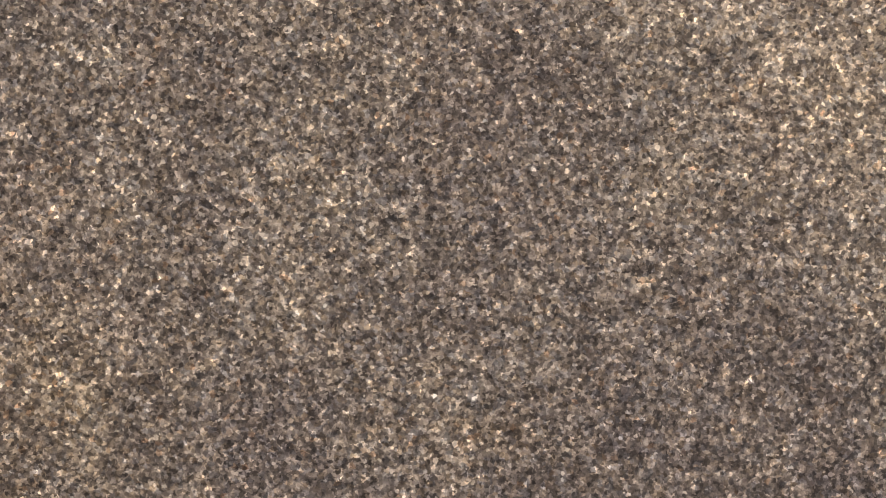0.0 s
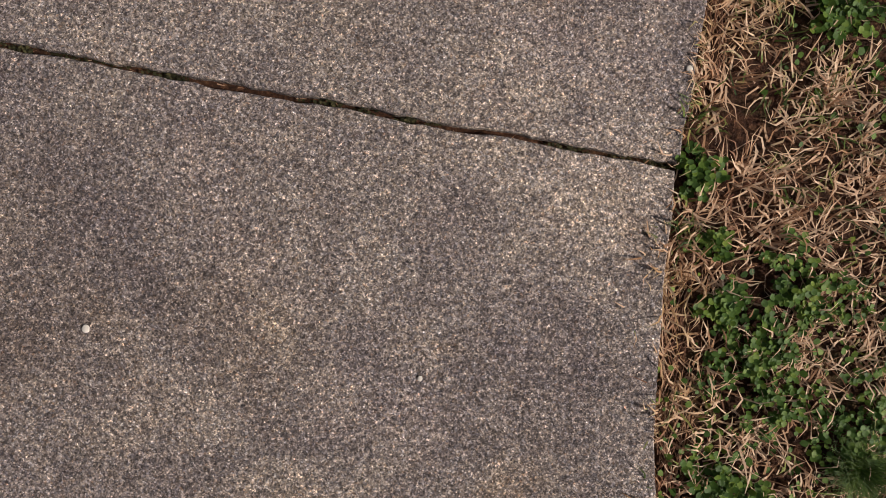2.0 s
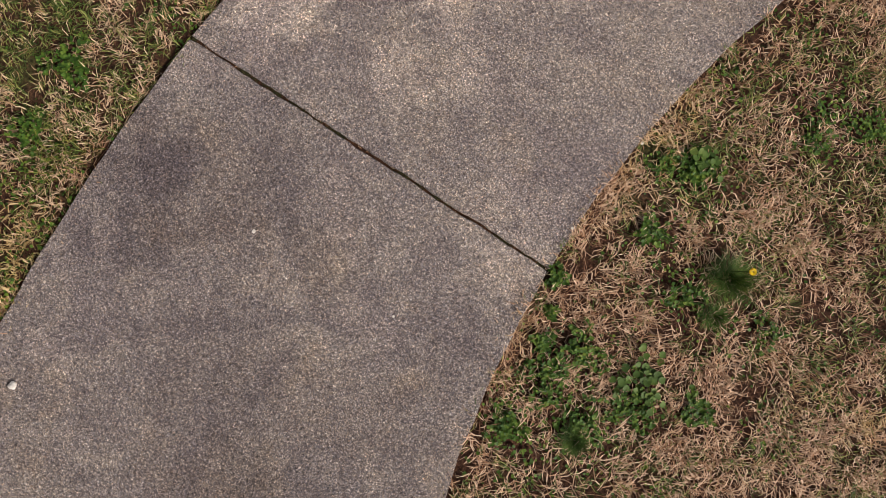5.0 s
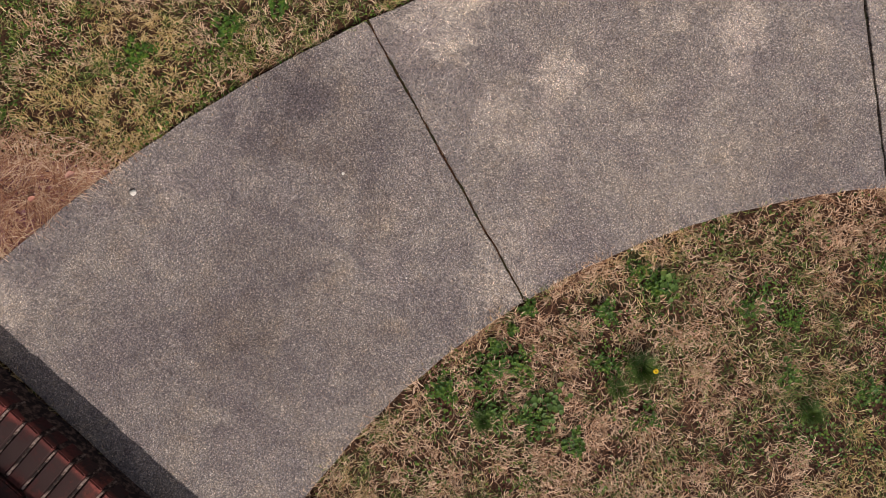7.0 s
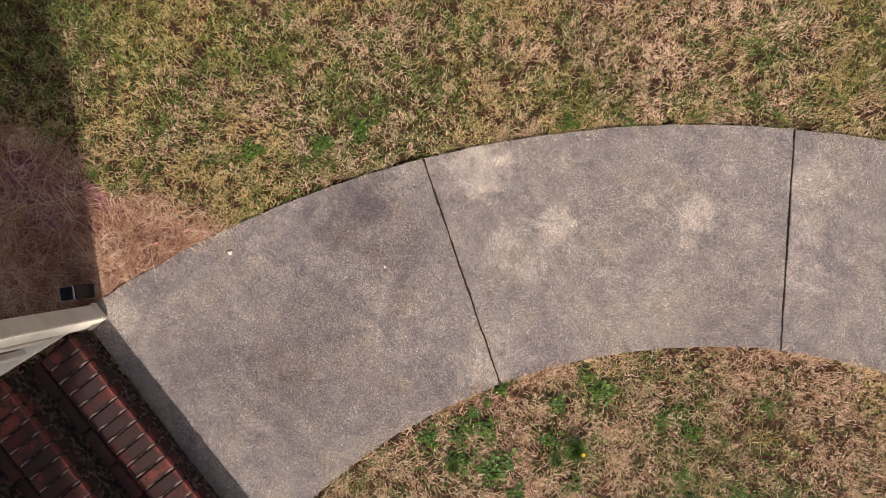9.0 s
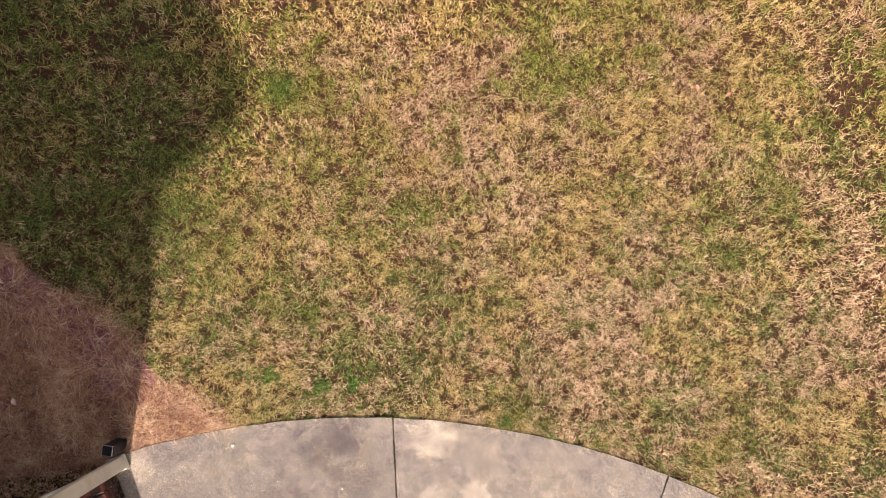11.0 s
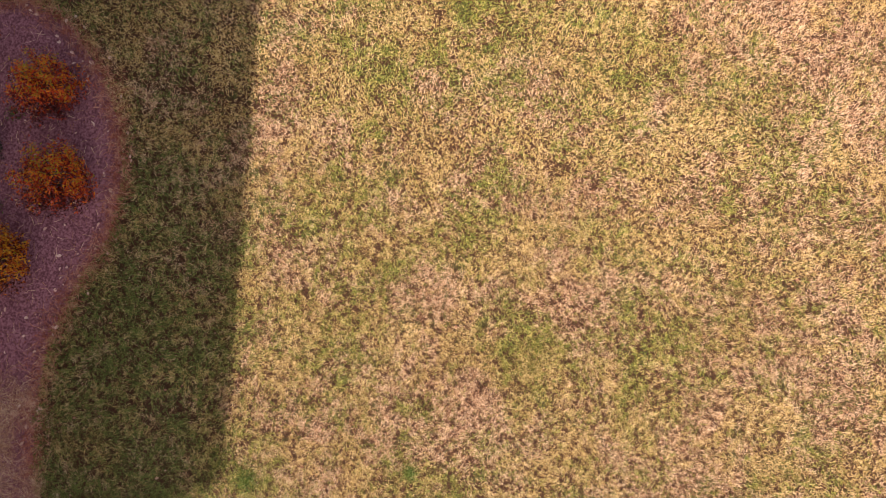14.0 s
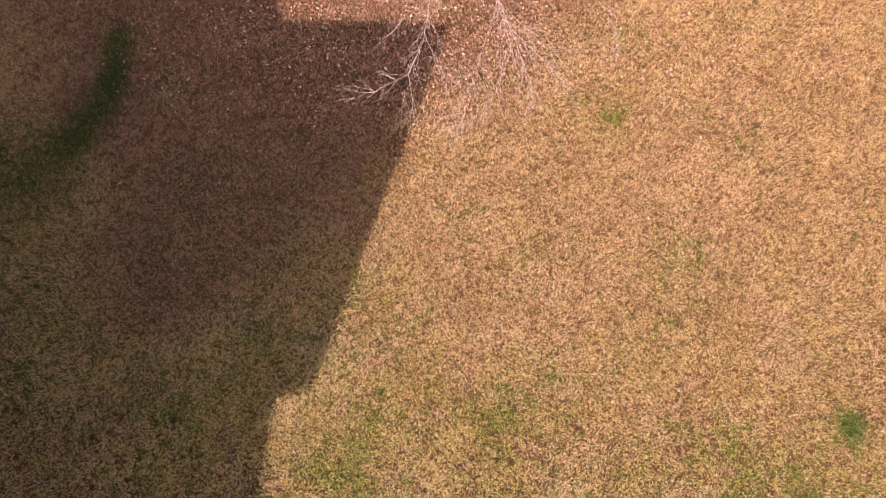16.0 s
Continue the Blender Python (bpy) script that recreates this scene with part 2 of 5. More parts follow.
def lawn_tones(add):
    """The lawn's pattern, shared by soil and blades: how green, how rosy and how dry it is here. Green also holds the
    look of the house's shade.
    """
    coords = add("ShaderNodeTexCoord").outputs["Object"]
    place = add("ShaderNodeSeparateXYZ", Vector=coords)
    broad = spots(add, 0.8, 5.0, 0.62)
    clump = spots(add, 4.2, 5.0, 0.68)
    fine = spots(add, 17.0, 3.0, 0.6)
    green = calc(add, "ADD", calc(add, "MULTIPLY", broad, 0.8), calc(add, "ADD", calc(add, "MULTIPLY", clump, 0.8), calc(add, "MULTIPLY", fine, 0.35)))
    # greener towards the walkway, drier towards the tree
    dry = rise(add, calc(add, "MULTIPLY", place.outputs["X"], -1.0), 7.0, 15.5)
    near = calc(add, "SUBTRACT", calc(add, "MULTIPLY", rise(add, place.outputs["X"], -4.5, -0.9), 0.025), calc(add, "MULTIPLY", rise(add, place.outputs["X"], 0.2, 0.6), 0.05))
    # greener grass by the house; the shade's darker look is put into colour too
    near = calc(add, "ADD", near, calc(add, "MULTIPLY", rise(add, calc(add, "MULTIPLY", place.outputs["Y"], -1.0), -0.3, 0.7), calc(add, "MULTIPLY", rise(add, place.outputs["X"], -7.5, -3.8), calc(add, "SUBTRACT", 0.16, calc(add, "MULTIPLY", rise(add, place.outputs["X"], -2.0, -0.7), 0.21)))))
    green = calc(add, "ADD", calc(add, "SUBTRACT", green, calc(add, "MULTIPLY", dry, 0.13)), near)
    rosy = calc(add, "ADD", spots(add, 1.6, 6.0, 0.68, distortion=0.5), calc(add, "MULTIPLY", rise(add, place.outputs["X"], 0.3, 0.6), 0.07))
    rosy = calc(add, "ADD", rosy, calc(add, "MULTIPLY", rise(add, place.outputs["X"], -1.8, -0.6), 0.045))
    wobble = calc(add, "MULTIPLY", calc(add, "SUBTRACT", spots(add, 3.4, 5.0, 0.65), 0.5), 2.6)
    flat = add("ShaderNodeVectorMath", operation="MULTIPLY", Vector=coords)
    flat.inputs[1].default_value = (1, 1, 0)
    lush = patches(add, flat.outputs["Vector"], wobble, GREENER)
    bald = patches(add, flat.outputs["Vector"], wobble, ROSIER)
    green = calc(add, "ADD", green, calc(add, "SUBTRACT", calc(add, "MULTIPLY", calc(add, "MINIMUM", lush, 1.0), 0.045), calc(add, "MULTIPLY", bald, 0.04)))
    rosy = calc(add, "ADD", rosy, calc(add, "SUBTRACT", calc(add, "MULTIPLY", calc(add, "MINIMUM", bald, 1.0), 0.09), calc(add, "MULTIPLY", lush, 0.04)))
    return green, rosy, dry, rise(add, place.outputs["X"], -3.2, -0.9)


# brown patches in the house's shade: leaf litter, darkened further to imitate the shade
SHADE_LITTER = [((-16.2, -3.4), 3.0), ((-17.6, -0.5), 2.4), ((-14.6, -4.6), 1.6), ((-13.6, -2.4), 1.7), ((-17.5, -7.5), 2.4), ((-11.7, -3.2), 1.3)]


def blade_material():
    mat, add, plug, shader = material("lawn_blades", 0.65)
    chance = add("ShaderNodeNewGeometry").outputs["Random Per Island"]
    tuft = add("ShaderNodeAttribute", attribute_name="tuft").outputs["Fac"]
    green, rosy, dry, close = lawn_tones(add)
    tone = calc(add, "ADD", calc(add, "SUBTRACT", calc(add, "MULTIPLY", chance, 0.8), 0.18), calc(add, "ADD", calc(add, "MULTIPLY", tuft, 0.42), calc(add, "MULTIPLY", rise(add, spots(add, 1.1, 6.0, 0.7), 0.3, 0.7), 0.2)))
    inner = rise(add, add("ShaderNodeSeparateXYZ", Vector=add("ShaderNodeTexCoord").outputs["Object"]).outputs["X"], 0.2, 0.6)
    tone = calc(add, "ADD", tone, calc(add, "SUBTRACT", calc(add, "MULTIPLY", close, 0.19), calc(add, "MULTIPLY", inner, 0.07)))
    straw = steps_of(add, tone, (0.05, (0.10, 0.052, 0.018)), (0.32, (0.39, 0.25, 0.085)), (0.6, (0.54, 0.38, 0.155)), (0.92, (0.69, 0.515, 0.27)))
    olive = steps_of(add, tone, (0.05, (0.075, 0.058, 0.012)), (0.34, (0.30, 0.25, 0.055)), (0.62, (0.47, 0.395, 0.11)), (0.92, (0.66, 0.56, 0.22)))
    pink = steps_of(add, tone, (0.05, (0.12, 0.042, 0.022)), (0.38, (0.42, 0.235, 0.125)), (0.92, (0.77, 0.56, 0.38)))
    ruddy = steps_of(add, tone, (0.05, (0.15, 0.058, 0.028)), (0.42, (0.46, 0.255, 0.118)), (0.95, (0.70, 0.47, 0.255)))
    straw = blend(add, rise(add, rosy, 0.45, 0.56), straw, pink)
    straw = blend(add, calc(add, "MULTIPLY", dry, 0.7), straw, ruddy)
    flat = add("ShaderNodeVectorMath", operation="MULTIPLY", Vector=add("ShaderNodeTexCoord").outputs["Object"])
    flat.inputs[1].default_value = (1, 1, 0)
    uneven = calc(add, "SUBTRACT", spots(add, 2.0, 5.0, 0.65), 0.5)
    litter = calc(add, "MINIMUM", patches(add, flat.outputs["Vector"], uneven, SHADE_LITTER), 1.0)
    # litter patches take a dark red-brown that includes the shade's darkness
    straw = blend(add, calc(add, "MULTIPLY", litter, 0.85), straw, steps_of(add, tone, (0.05, (0.07, 0.022, 0.016)), (0.45, (0.22, 0.095, 0.065)), (0.95, (0.55, 0.33, 0.24))))
    # house's shade strip: leaves painted darker green and less yellow there
    house_shade = rise(add, calc(add, "MULTIPLY", add("ShaderNodeSeparateXYZ", Vector=add("ShaderNodeTexCoord").outputs["Object"]).outputs["Y"], -1.0), -0.3, 0.7)
    yellow = calc(add, "SUBTRACT", 0.85, calc(add, "MULTIPLY", calc(add, "MAXIMUM", close, house_shade), 0.68))
    straw = blend(add, calc(add, "MULTIPLY", rise(add, green, 0.97, 1.14), yellow), straw, olive)
    leaf = steps_of(add, calc(add, "FRACT", calc(add, "MULTIPLY", chance, 7.31)), (0.0, (0.035, 0.06, 0.010)), (0.5, (0.14, 0.17, 0.028)), (1.0, (0.42, 0.38, 0.08)))
    fresh = steps_of(add, calc(add, "FRACT", calc(add, "MULTIPLY", chance, 7.31)), (0.0, (0.030, 0.056, 0.012)), (0.5, (0.10, 0.155, 0.030)), (1.0, (0.30, 0.31, 0.09)))
    leaf = blend(add, calc(add, "MULTIPLY", calc(add, "MAXIMUM", close, house_shade), 0.85), leaf, fresh)
    pick = calc(add, "ADD", green, calc(add, "ADD", calc(add, "MULTIPLY", calc(add, "FRACT", calc(add, "MULTIPLY", chance, 13.7)), 0.26), calc(add, "MULTIPLY", calc(add, "FRACT", calc(add, "MULTIPLY", tuft, 9.3)), 0.32)))
    pick = calc(add, "SUBTRACT", pick, calc(add, "MULTIPLY", litter, 0.2))
    colour = blend(add, rise(add, pick, 1.29, 1.39), straw, leaf)
    plug(colour, shader.inputs["Base Color"])
    thin = add("ShaderNodeBsdfTranslucent", Color=colour)
    both = add("ShaderNodeMixShader", Fac=0.22)
    tree = mat.node_tree
    tree.links.new(shader.outputs[0], both.inputs[1])
    tree.links.new(thin.outputs[0], both.inputs[2])
    tree.links.new(both.outputs[0], tree.nodes["Material Output"].inputs["Surface"])
    return mat


def soil_material():
    mat, add, plug, shader = material("lawn_thatch", 0.95)
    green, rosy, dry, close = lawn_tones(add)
    coords = add("ShaderNodeTexCoord").outputs["Object"]
    fine = spots(add, 90.0, 5.0, 0.7)
    speck = spots(add, 28.0, 4.0, 0.65)
    thatch = steps_of(add, fine, (0.32, (0.018, 0.007, 0.004)), (0.52, (0.066, 0.028, 0.014)), (0.7, (0.20, 0.10, 0.05)))
    mossy = steps_of(add, fine, (0.3, (0.026, 0.026, 0.008)), (0.6, (0.09, 0.08, 0.024)))
    worn = steps_of(add, fine, (0.32, (0.045, 0.018, 0.009)), (0.52, (0.12, 0.056, 0.026)), (0.7, (0.26, 0.15, 0.07)))
    thatch = blend(add, close, worn, thatch)
    colour = blend(add, dry, thatch, steps_of(add, fine, (0.32, (0.07, 0.026, 0.014)), (0.52, (0.17, 0.074, 0.036)), (0.7, (0.32, 0.17, 0.085))))
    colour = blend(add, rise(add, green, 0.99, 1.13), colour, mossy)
    colour = blend(add, 1.0, colour, steps_of(add, speck, (0.35, 0.6), (0.6, 1.15)), "MULTIPLY")
    # seen from afar the lawn beyond is one tan sheet
    place = add("ShaderNodeSeparateXYZ", Vector=coords)
    x, y = place.outputs["X"], place.outputs["Y"]
    south = calc(add, "ADD", calc(add, "MULTIPLY", y, -1.0), calc(add, "MULTIPLY", calc(add, "MINIMUM", x, 0.0), 0.5))
    away = calc(add, "MAXIMUM", calc(add, "MAXIMUM", rise(add, x, 9.8, 11.4), rise(add, calc(add, "MULTIPLY", x, -1.0), 11.4, 12.4)), calc(add, "MAXIMUM", rise(add, y, 7.2, 8.4), rise(add, south, 4.8, 5.8)))
    tan = steps_of(add, spots(add, 38.0, 6.0, 0.8), (0.34, (0.035, 0.018, 0.008)), (0.5, (0.135, 0.083, 0.035)), (0.66, (0.33, 0.23, 0.10)))
    tan = blend(add, rise(add, spots(add, 0.9, 6.0, 0.65), 0.45, 0.65), tan, blend(add, 1.0, tan, (0.8, 0.92, 0.6), "MULTIPLY"))
    colour = blend(add, away, colour, tan)
    plug(colour, shader.inputs["Base Color"])
    relief(add, plug, shader, fine, 0.8, 0.02)
    return mat


def tone_material(name, rough, stops, scale=60.0, bump=0.0, size=0.002, through=0.0, spread=0.5, lift=0.0, lean=0.0):
    """Stops of colour chosen piece by piece, with fine grain over them."""
    mat, add, plug, shader = material(name, rough)
    chance = add("ShaderNodeNewGeometry").outputs["Random Per Island"]
    grain = spots(add, scale, 4.0, 0.6)
    value = calc(add, "ADD", calc(add, "MULTIPLY", chance, 1 - spread), calc(add, "MULTIPLY", rise(add, grain, 0.25, 0.75), spread))
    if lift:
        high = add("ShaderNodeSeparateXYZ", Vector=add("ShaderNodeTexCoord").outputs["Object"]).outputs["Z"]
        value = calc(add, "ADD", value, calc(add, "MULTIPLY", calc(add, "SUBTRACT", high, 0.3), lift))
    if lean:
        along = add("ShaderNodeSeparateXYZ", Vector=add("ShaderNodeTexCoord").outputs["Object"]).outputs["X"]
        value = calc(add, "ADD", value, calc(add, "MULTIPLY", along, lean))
    colour = steps_of(add, value, *stops)
    plug(colour, shader.inputs["Base Color"])
    if bump:
        relief(add, plug, shader, grain, bump, size)
    if through:
        thin = add("ShaderNodeBsdfTranslucent", Color=colour)
        both = add("ShaderNodeMixShader", Fac=through)
        tree = mat.node_tree
        tree.links.new(shader.outputs[0], both.inputs[1])
        tree.links.new(thin.outputs[0], both.inputs[2])
        tree.links.new(both.outputs[0], tree.nodes["Material Output"].inputs["Surface"])
    return mat


def brick_material():
    mat, add, plug, shader = material("old_red_brick", 0.9)
    chance = add("ShaderNodeObjectInfo").outputs["Random"]
    coords = add("ShaderNodeTexCoord").outputs["Object"]
    grain = spots(add, 70.0, 5.0, 0.7, coords)
    dirt = spots(add, 9.0, 6.0, 0.72, add("ShaderNodeNewGeometry").outputs["Position"])
    red = steps_of(add, chance, (0.0, (0.045, 0.014, 0.013)), (0.5, (0.085, 0.024, 0.020)), (1.0, (0.16, 0.046, 0.033)))
    red = blend(add, 1.0, red, steps_of(add, grain, (0.3, 0.6), (0.7, 1.25)), "MULTIPLY")
    place = add("ShaderNodeSeparateXYZ", Vector=coords)
    nose = calc(add, "MULTIPLY", rise(add, place.outputs["Y"], 0.066, 0.090), rise(add, place.outputs["Z"], 0.012, 0.034))
    grimy = calc(add, "SUBTRACT", calc(add, "MULTIPLY", rise(add, dirt, 0.38, 0.54), 0.93), calc(add, "MULTIPLY", nose, 0.5), True)
    red = blend(add, calc(add, "MULTIPLY", nose, 0.6), red, (0.26, 0.07, 0.055))
    red = blend(add, grimy, red, (0.036, 0.021, 0.019))
    plug(red, shader.inputs["Base Color"])
    relief(add, plug, shader, grain, 0.6, 0.003)
    return mat


CONCRETE = concrete_material()
BLADES = blade_material()
SOIL = soil_material()
BRICK = brick_material()
MORTAR = tone_material("mortar", 0.95, [(0.3, (0.022, 0.014, 0.012)), (0.5, (0.12, 0.08, 0.066)), (0.8, (0.34, 0.25, 0.21))], 28, 0.5, 0.003, spread=1.0)
GRIME = tone_material("joint_soil", 0.95, [(0.3, (0.008, 0.006, 0.005)), (0.58, (0.022, 0.016, 0.011)), (0.85, (0.085, 0.062, 0.03))], 45, 0.6, 0.004, spread=1.0)
STEP_DIRT = tone_material("dirty_mortar", 0.95, [(0.3, (0.020, 0.013, 0.012)), (0.55, (0.055, 0.033, 0.027)), (0.8, (0.12, 0.075, 0.058))], 40, 0.6, 0.004, spread=1.0)
MULCH = tone_material("pine_bark_mulch", 0.95, [(0.2, (0.12, 0.042, 0.054)), (0.5, (0.205, 0.08, 0.105)), (0.8, (0.30, 0.14, 0.17))], 45, 0.7, 0.01, spread=1.0)
NEEDLES = tone_material("pine_needles", 0.8, [(0.05, (0.05, 0.02, 0.012)), (0.4, (0.25, 0.118, 0.062)), (0.7, (0.48, 0.285, 0.165)), (0.95, (0.82, 0.62, 0.44))], 4.0, spread=0.25, through=0.1)
WEATHERED = tone_material("weathered_needles", 0.8, [(0.08, (0.10, 0.036, 0.028)), (0.35, (0.34, 0.155, 0.085)), (0.6, (0.53, 0.32, 0.195)), (0.9, (0.85, 0.67, 0.48))], 4.0, spread=0.3, through=0.12)
RUSSET = tone_material("russet_needles", 0.8, [(0.1, (0.14, 0.03, 0.018)), (0.5, (0.36, 0.11, 0.07)), (0.9, (0.62, 0.36, 0.26))], 6.0, spread=0.3, through=0.1)
CLOVER = tone_material("clover_leaf", 0.6, [(0.0, (0.018, 0.045, 0.008)), (0.5, (0.064, 0.135, 0.016)), (1.0, (0.20, 0.27, 0.034))], 20.0, spread=0.4, through=0.2)
WEED = tone_material("weed_leaf", 0.6, [(0.0, (0.035, 0.07, 0.015)), (0.6, (0.085, 0.15, 0.026)), (1.0, (0.20, 0.25, 0.05))], 20.0, spread=0.4, through=0.2)
FRESH = tone_material("fresh_grass", 0.6, [(0.0, (0.04, 0.056, 0.010)), (0.5, (0.13, 0.14, 0.022)), (1.0, (0.32, 0.29, 0.07))], 20.0, spread=0.3, through=0.2)
CREAM = tone_material("cream_paint", 0.65, [(0.0, (0.56, 0.50, 0.40)), (0.5, (0.66, 0.60, 0.49)), (1.0, (0.72, 0.66, 0.55))], 6.0, 0.06, 0.002, spread=1.0)
BLACK = tone_material("black_plastic", 0.4, [(0.0, (0.008, 0.008, 0.01)), (1.0, (0.02, 0.02, 0.024))], 30.0, 0.1, 0.001, spread=1.0)
STEEL = tone_material("pale_trim", 0.4, [(0.0, (0.22, 0.22, 0.23)), (1.0, (0.34, 0.34, 0.35))], 30.0, spread=1.0)
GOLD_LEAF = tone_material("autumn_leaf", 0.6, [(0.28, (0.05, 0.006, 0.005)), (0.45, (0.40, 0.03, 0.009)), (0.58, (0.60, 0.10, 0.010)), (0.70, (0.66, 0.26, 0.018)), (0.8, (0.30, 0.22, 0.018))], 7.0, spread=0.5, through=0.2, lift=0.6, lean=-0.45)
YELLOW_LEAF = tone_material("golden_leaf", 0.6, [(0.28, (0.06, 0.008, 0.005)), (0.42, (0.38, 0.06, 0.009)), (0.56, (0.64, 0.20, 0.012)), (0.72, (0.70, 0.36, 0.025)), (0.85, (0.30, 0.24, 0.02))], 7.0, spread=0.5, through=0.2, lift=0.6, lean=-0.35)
TWIG = tone_material("brown_twig", 0.85, [(0.0, (0.05, 0.03, 0.022)), (1.0, (0.13, 0.085, 0.06))], 40.0, spread=0.8)
EVERGREEN = tone_material("dark_evergreen", 0.6, [(0.0, (0.006, 0.010, 0.006)), (0.7, (0.014, 0.022, 0.010)), (1.0, (0.03, 0.04, 0.016))], 20.0, spread=0.3)
MOSS = tone_material("moss", 0.8, [(0.0, (0.018, 0.036, 0.006)), (0.6, (0.042, 0.072, 0.012)), (1.0, (0.09, 0.12, 0.022))], 20.0, spread=0.4)
JOINT_MOSS = tone_material("joint_moss", 0.9, [(0.0, (0.010, 0.011, 0.005)), (0.6, (0.035, 0.034, 0.012)), (1.0, (0.11, 0.092, 0.04))], 60.0, spread=0.4)
PALE_STONE = tone_material("pale_stone", 0.8, [(0.0, (0.55, 0.51, 0.44)), (1.0, (0.78, 0.74, 0.66))], 60.0, 0.3, 0.001, spread=1.0)
BARK = tone_material("pale_bark", 0.8, [(0.0, (0.26, 0.165, 0.155)), (0.5, (0.46, 0.33, 0.32)), (1.0, (0.60, 0.47, 0.45))], 25.0, 0.3, 0.003, spread=0.8)
PALE_LEAF = tone_material("bleached_leaf", 0.8, [(0.0, (0.40, 0.22, 0.17)), (0.5, (0.60, 0.41, 0.34)), (1.0, (0.74, 0.58, 0.50))], 12.0, spread=0.3, through=0.1)
DRY_LEAF = tone_material("fallen_leaf", 0.8, [(0.0, (0.20, 0.07, 0.05)), (0.5, (0.42, 0.20, 0.145)), (1.0, (0.66, 0.45, 0.35))], 12.0, spread=0.3, through=0.1)
YELLOW = tone_material("yellow_petal", 0.6, [(0.0, (0.62, 0.40, 0.01)), (1.0, (0.80, 0.62, 0.02))], 60.0, spread=0.5)
ORANGE = tone_material("orange_plastic", 0.5, [(0.0, (0.62, 0.17, 0.012)), (1.0, (0.75, 0.25, 0.02))], 30.0, 0.1, 0.001, spread=1.0)
SHINGLE = tone_material("roof_shingle", 0.9, [(0.0, (0.07, 0.065, 0.06)), (1.0, (0.15, 0.14, 0.13))], 12.0, 0.4, 0.01, spread=1.0)
WALL = tone_material("house_wall", 0.9, [(0.0, (0.22, 0.075, 0.05)), (1.0, (0.32, 0.12, 0.08))], 14.0, 0.3, 0.005, spread=1.0)

# ---- building helpers ----
rng = np.random.default_rng(7)


def part(name, bm, mat, parent=None, label=""):
    """Links a bmesh as one mesh object under a thing or a part."""
    me = bpy.data.meshes.new(name)
    bm.to_mesh(me)
    bm.free()
    me.materials.append(mat)
    ob = new(name, me)
    if parent:
        ob.parent = parent
    return tagged(ob, label) if label else ob


def soup(name, verts, faces, mat, parent=None):
    """One mesh from arrays of corners (n, 3) and triangles (m, 3)."""
    me = bpy.data.meshes.new(name)
    me.vertices.add(len(verts))
    me.vertices.foreach_set("co", np.asarray(verts, dtype=np.float32).ravel())
    count = len(faces)
    me.loops.add(count * 3)
    me.loops.foreach_set("vertex_index", np.asarray(faces, dtype=np.int32).ravel())
    me.polygons.add(count)
    me.polygons.foreach_set("loop_start", np.arange(0, count * 3, 3, dtype=np.int32))
    me.update(calc_edges=True)
    me.materials.append(mat)
    ob = new(name, me)
    if parent:
        ob.parent = parent
    return ob


def box(bm, size, m=None, bevel=0.0):
    made = bmesh.ops.create_cube(bm, size=1.0, matrix=(m or Matrix()) @ Matrix.Diagonal((*size, 1)))
    if bevel:
        edges = list({e for v in made["verts"] for e in v.link_edges})
        bmesh.ops.bevel(bm, geom=edges, offset=bevel, segments=2, affect="EDGES")


def prism(bm, outline, low, high):
    """A solid over an outline of (x, y) corners."""
    bottom = [bm.verts.new((x, y, low)) for x, y in outline]
    top = [bm.verts.new((x, y, high)) for x, y in outline]
    bm.faces.new(top)
    bm.faces.new(bottom[::-1])
    n = len(outline)
    for i in range(n):
        bm.faces.new((bottom[i], bottom[(i + 1) % n], top[(i + 1) % n], top[i]))
    bmesh.ops.recalc_face_normals(bm, faces=bm.faces)


def inside(points, outline):
    """Which of the points lie inside an outline."""
    x, y = points[:, 0], points[:, 1]
    hit = np.zeros(len(points), bool)
    for (ax, ay), (bx, by) in zip(outline, outline[1:] + outline[:1]):
        if ay == by:
            continue
        cross = (ay > y) != (by > y)
        hit ^= cross & (x < (bx - ax) * (y - ay) / (by - ay) + ax)
    return hit


# ---- plan of the walkway: two arcs and the joints across them ----
OUTER, OUTER_R = (4.811, -0.663), 5.617
INNER, INNER_R = (3.545, 0.0755), 3.021


def on_arc(centre, radius, turn):
    return (centre[0] - radius * math.cos(turn), centre[1] + radius * math.sin(turn))


# turns along the outer and the inner arc at the steps, at each joint and at the far end
JOINTS = [(-0.1247, -0.395), (0.2243, 0.1115), (0.5631, 0.5906), (0.90, 1.06), (1.24, 1.53)]


def across(s):
    """Outer and inner edge of the walkway at joint number s, whole or between."""
    i = min(int(s), len(JOINTS) - 2)
    f = s - i
    a = [JOINTS[i][k] * (1 - f) + JOINTS[i + 1][k] * f for k in (0, 1)]
    return on_arc(OUTER, OUTER_R, a[0]), on_arc(INNER, INNER_R, a[1])


WALK_EDGE = [across(s)[0] for s in np.linspace(0, 4, 61)] + [across(s)[1] for s in np.linspace(4, 0, 61)]
WALK_EDGE = [(float(x), float(y)) for x, y in WALK_EDGE]
# the pine straw bed between lawn and house
BED_EDGE = [(-0.775, -0.50), (-1.086, -0.795), (-1.319, -0.99), (-1.628, -1.179), (-1.897, -1.44), (-2.12, -1.67), (-2.3, -1.86), (-2.6, -1.995), (-3.2, -2.14),
            (-4.04, -2.19), (-4.65, -2.06), (-5.28, -1.82), (-5.96, -1.825), (-6.545, -2.01), (-7.04, -2.317), (-7.506, -2.79), (-7.71, -3.34), (-7.55, -3.95),
            (-7.2, -5.0), (-0.9, -5.0), (-0.72, -1.45)]

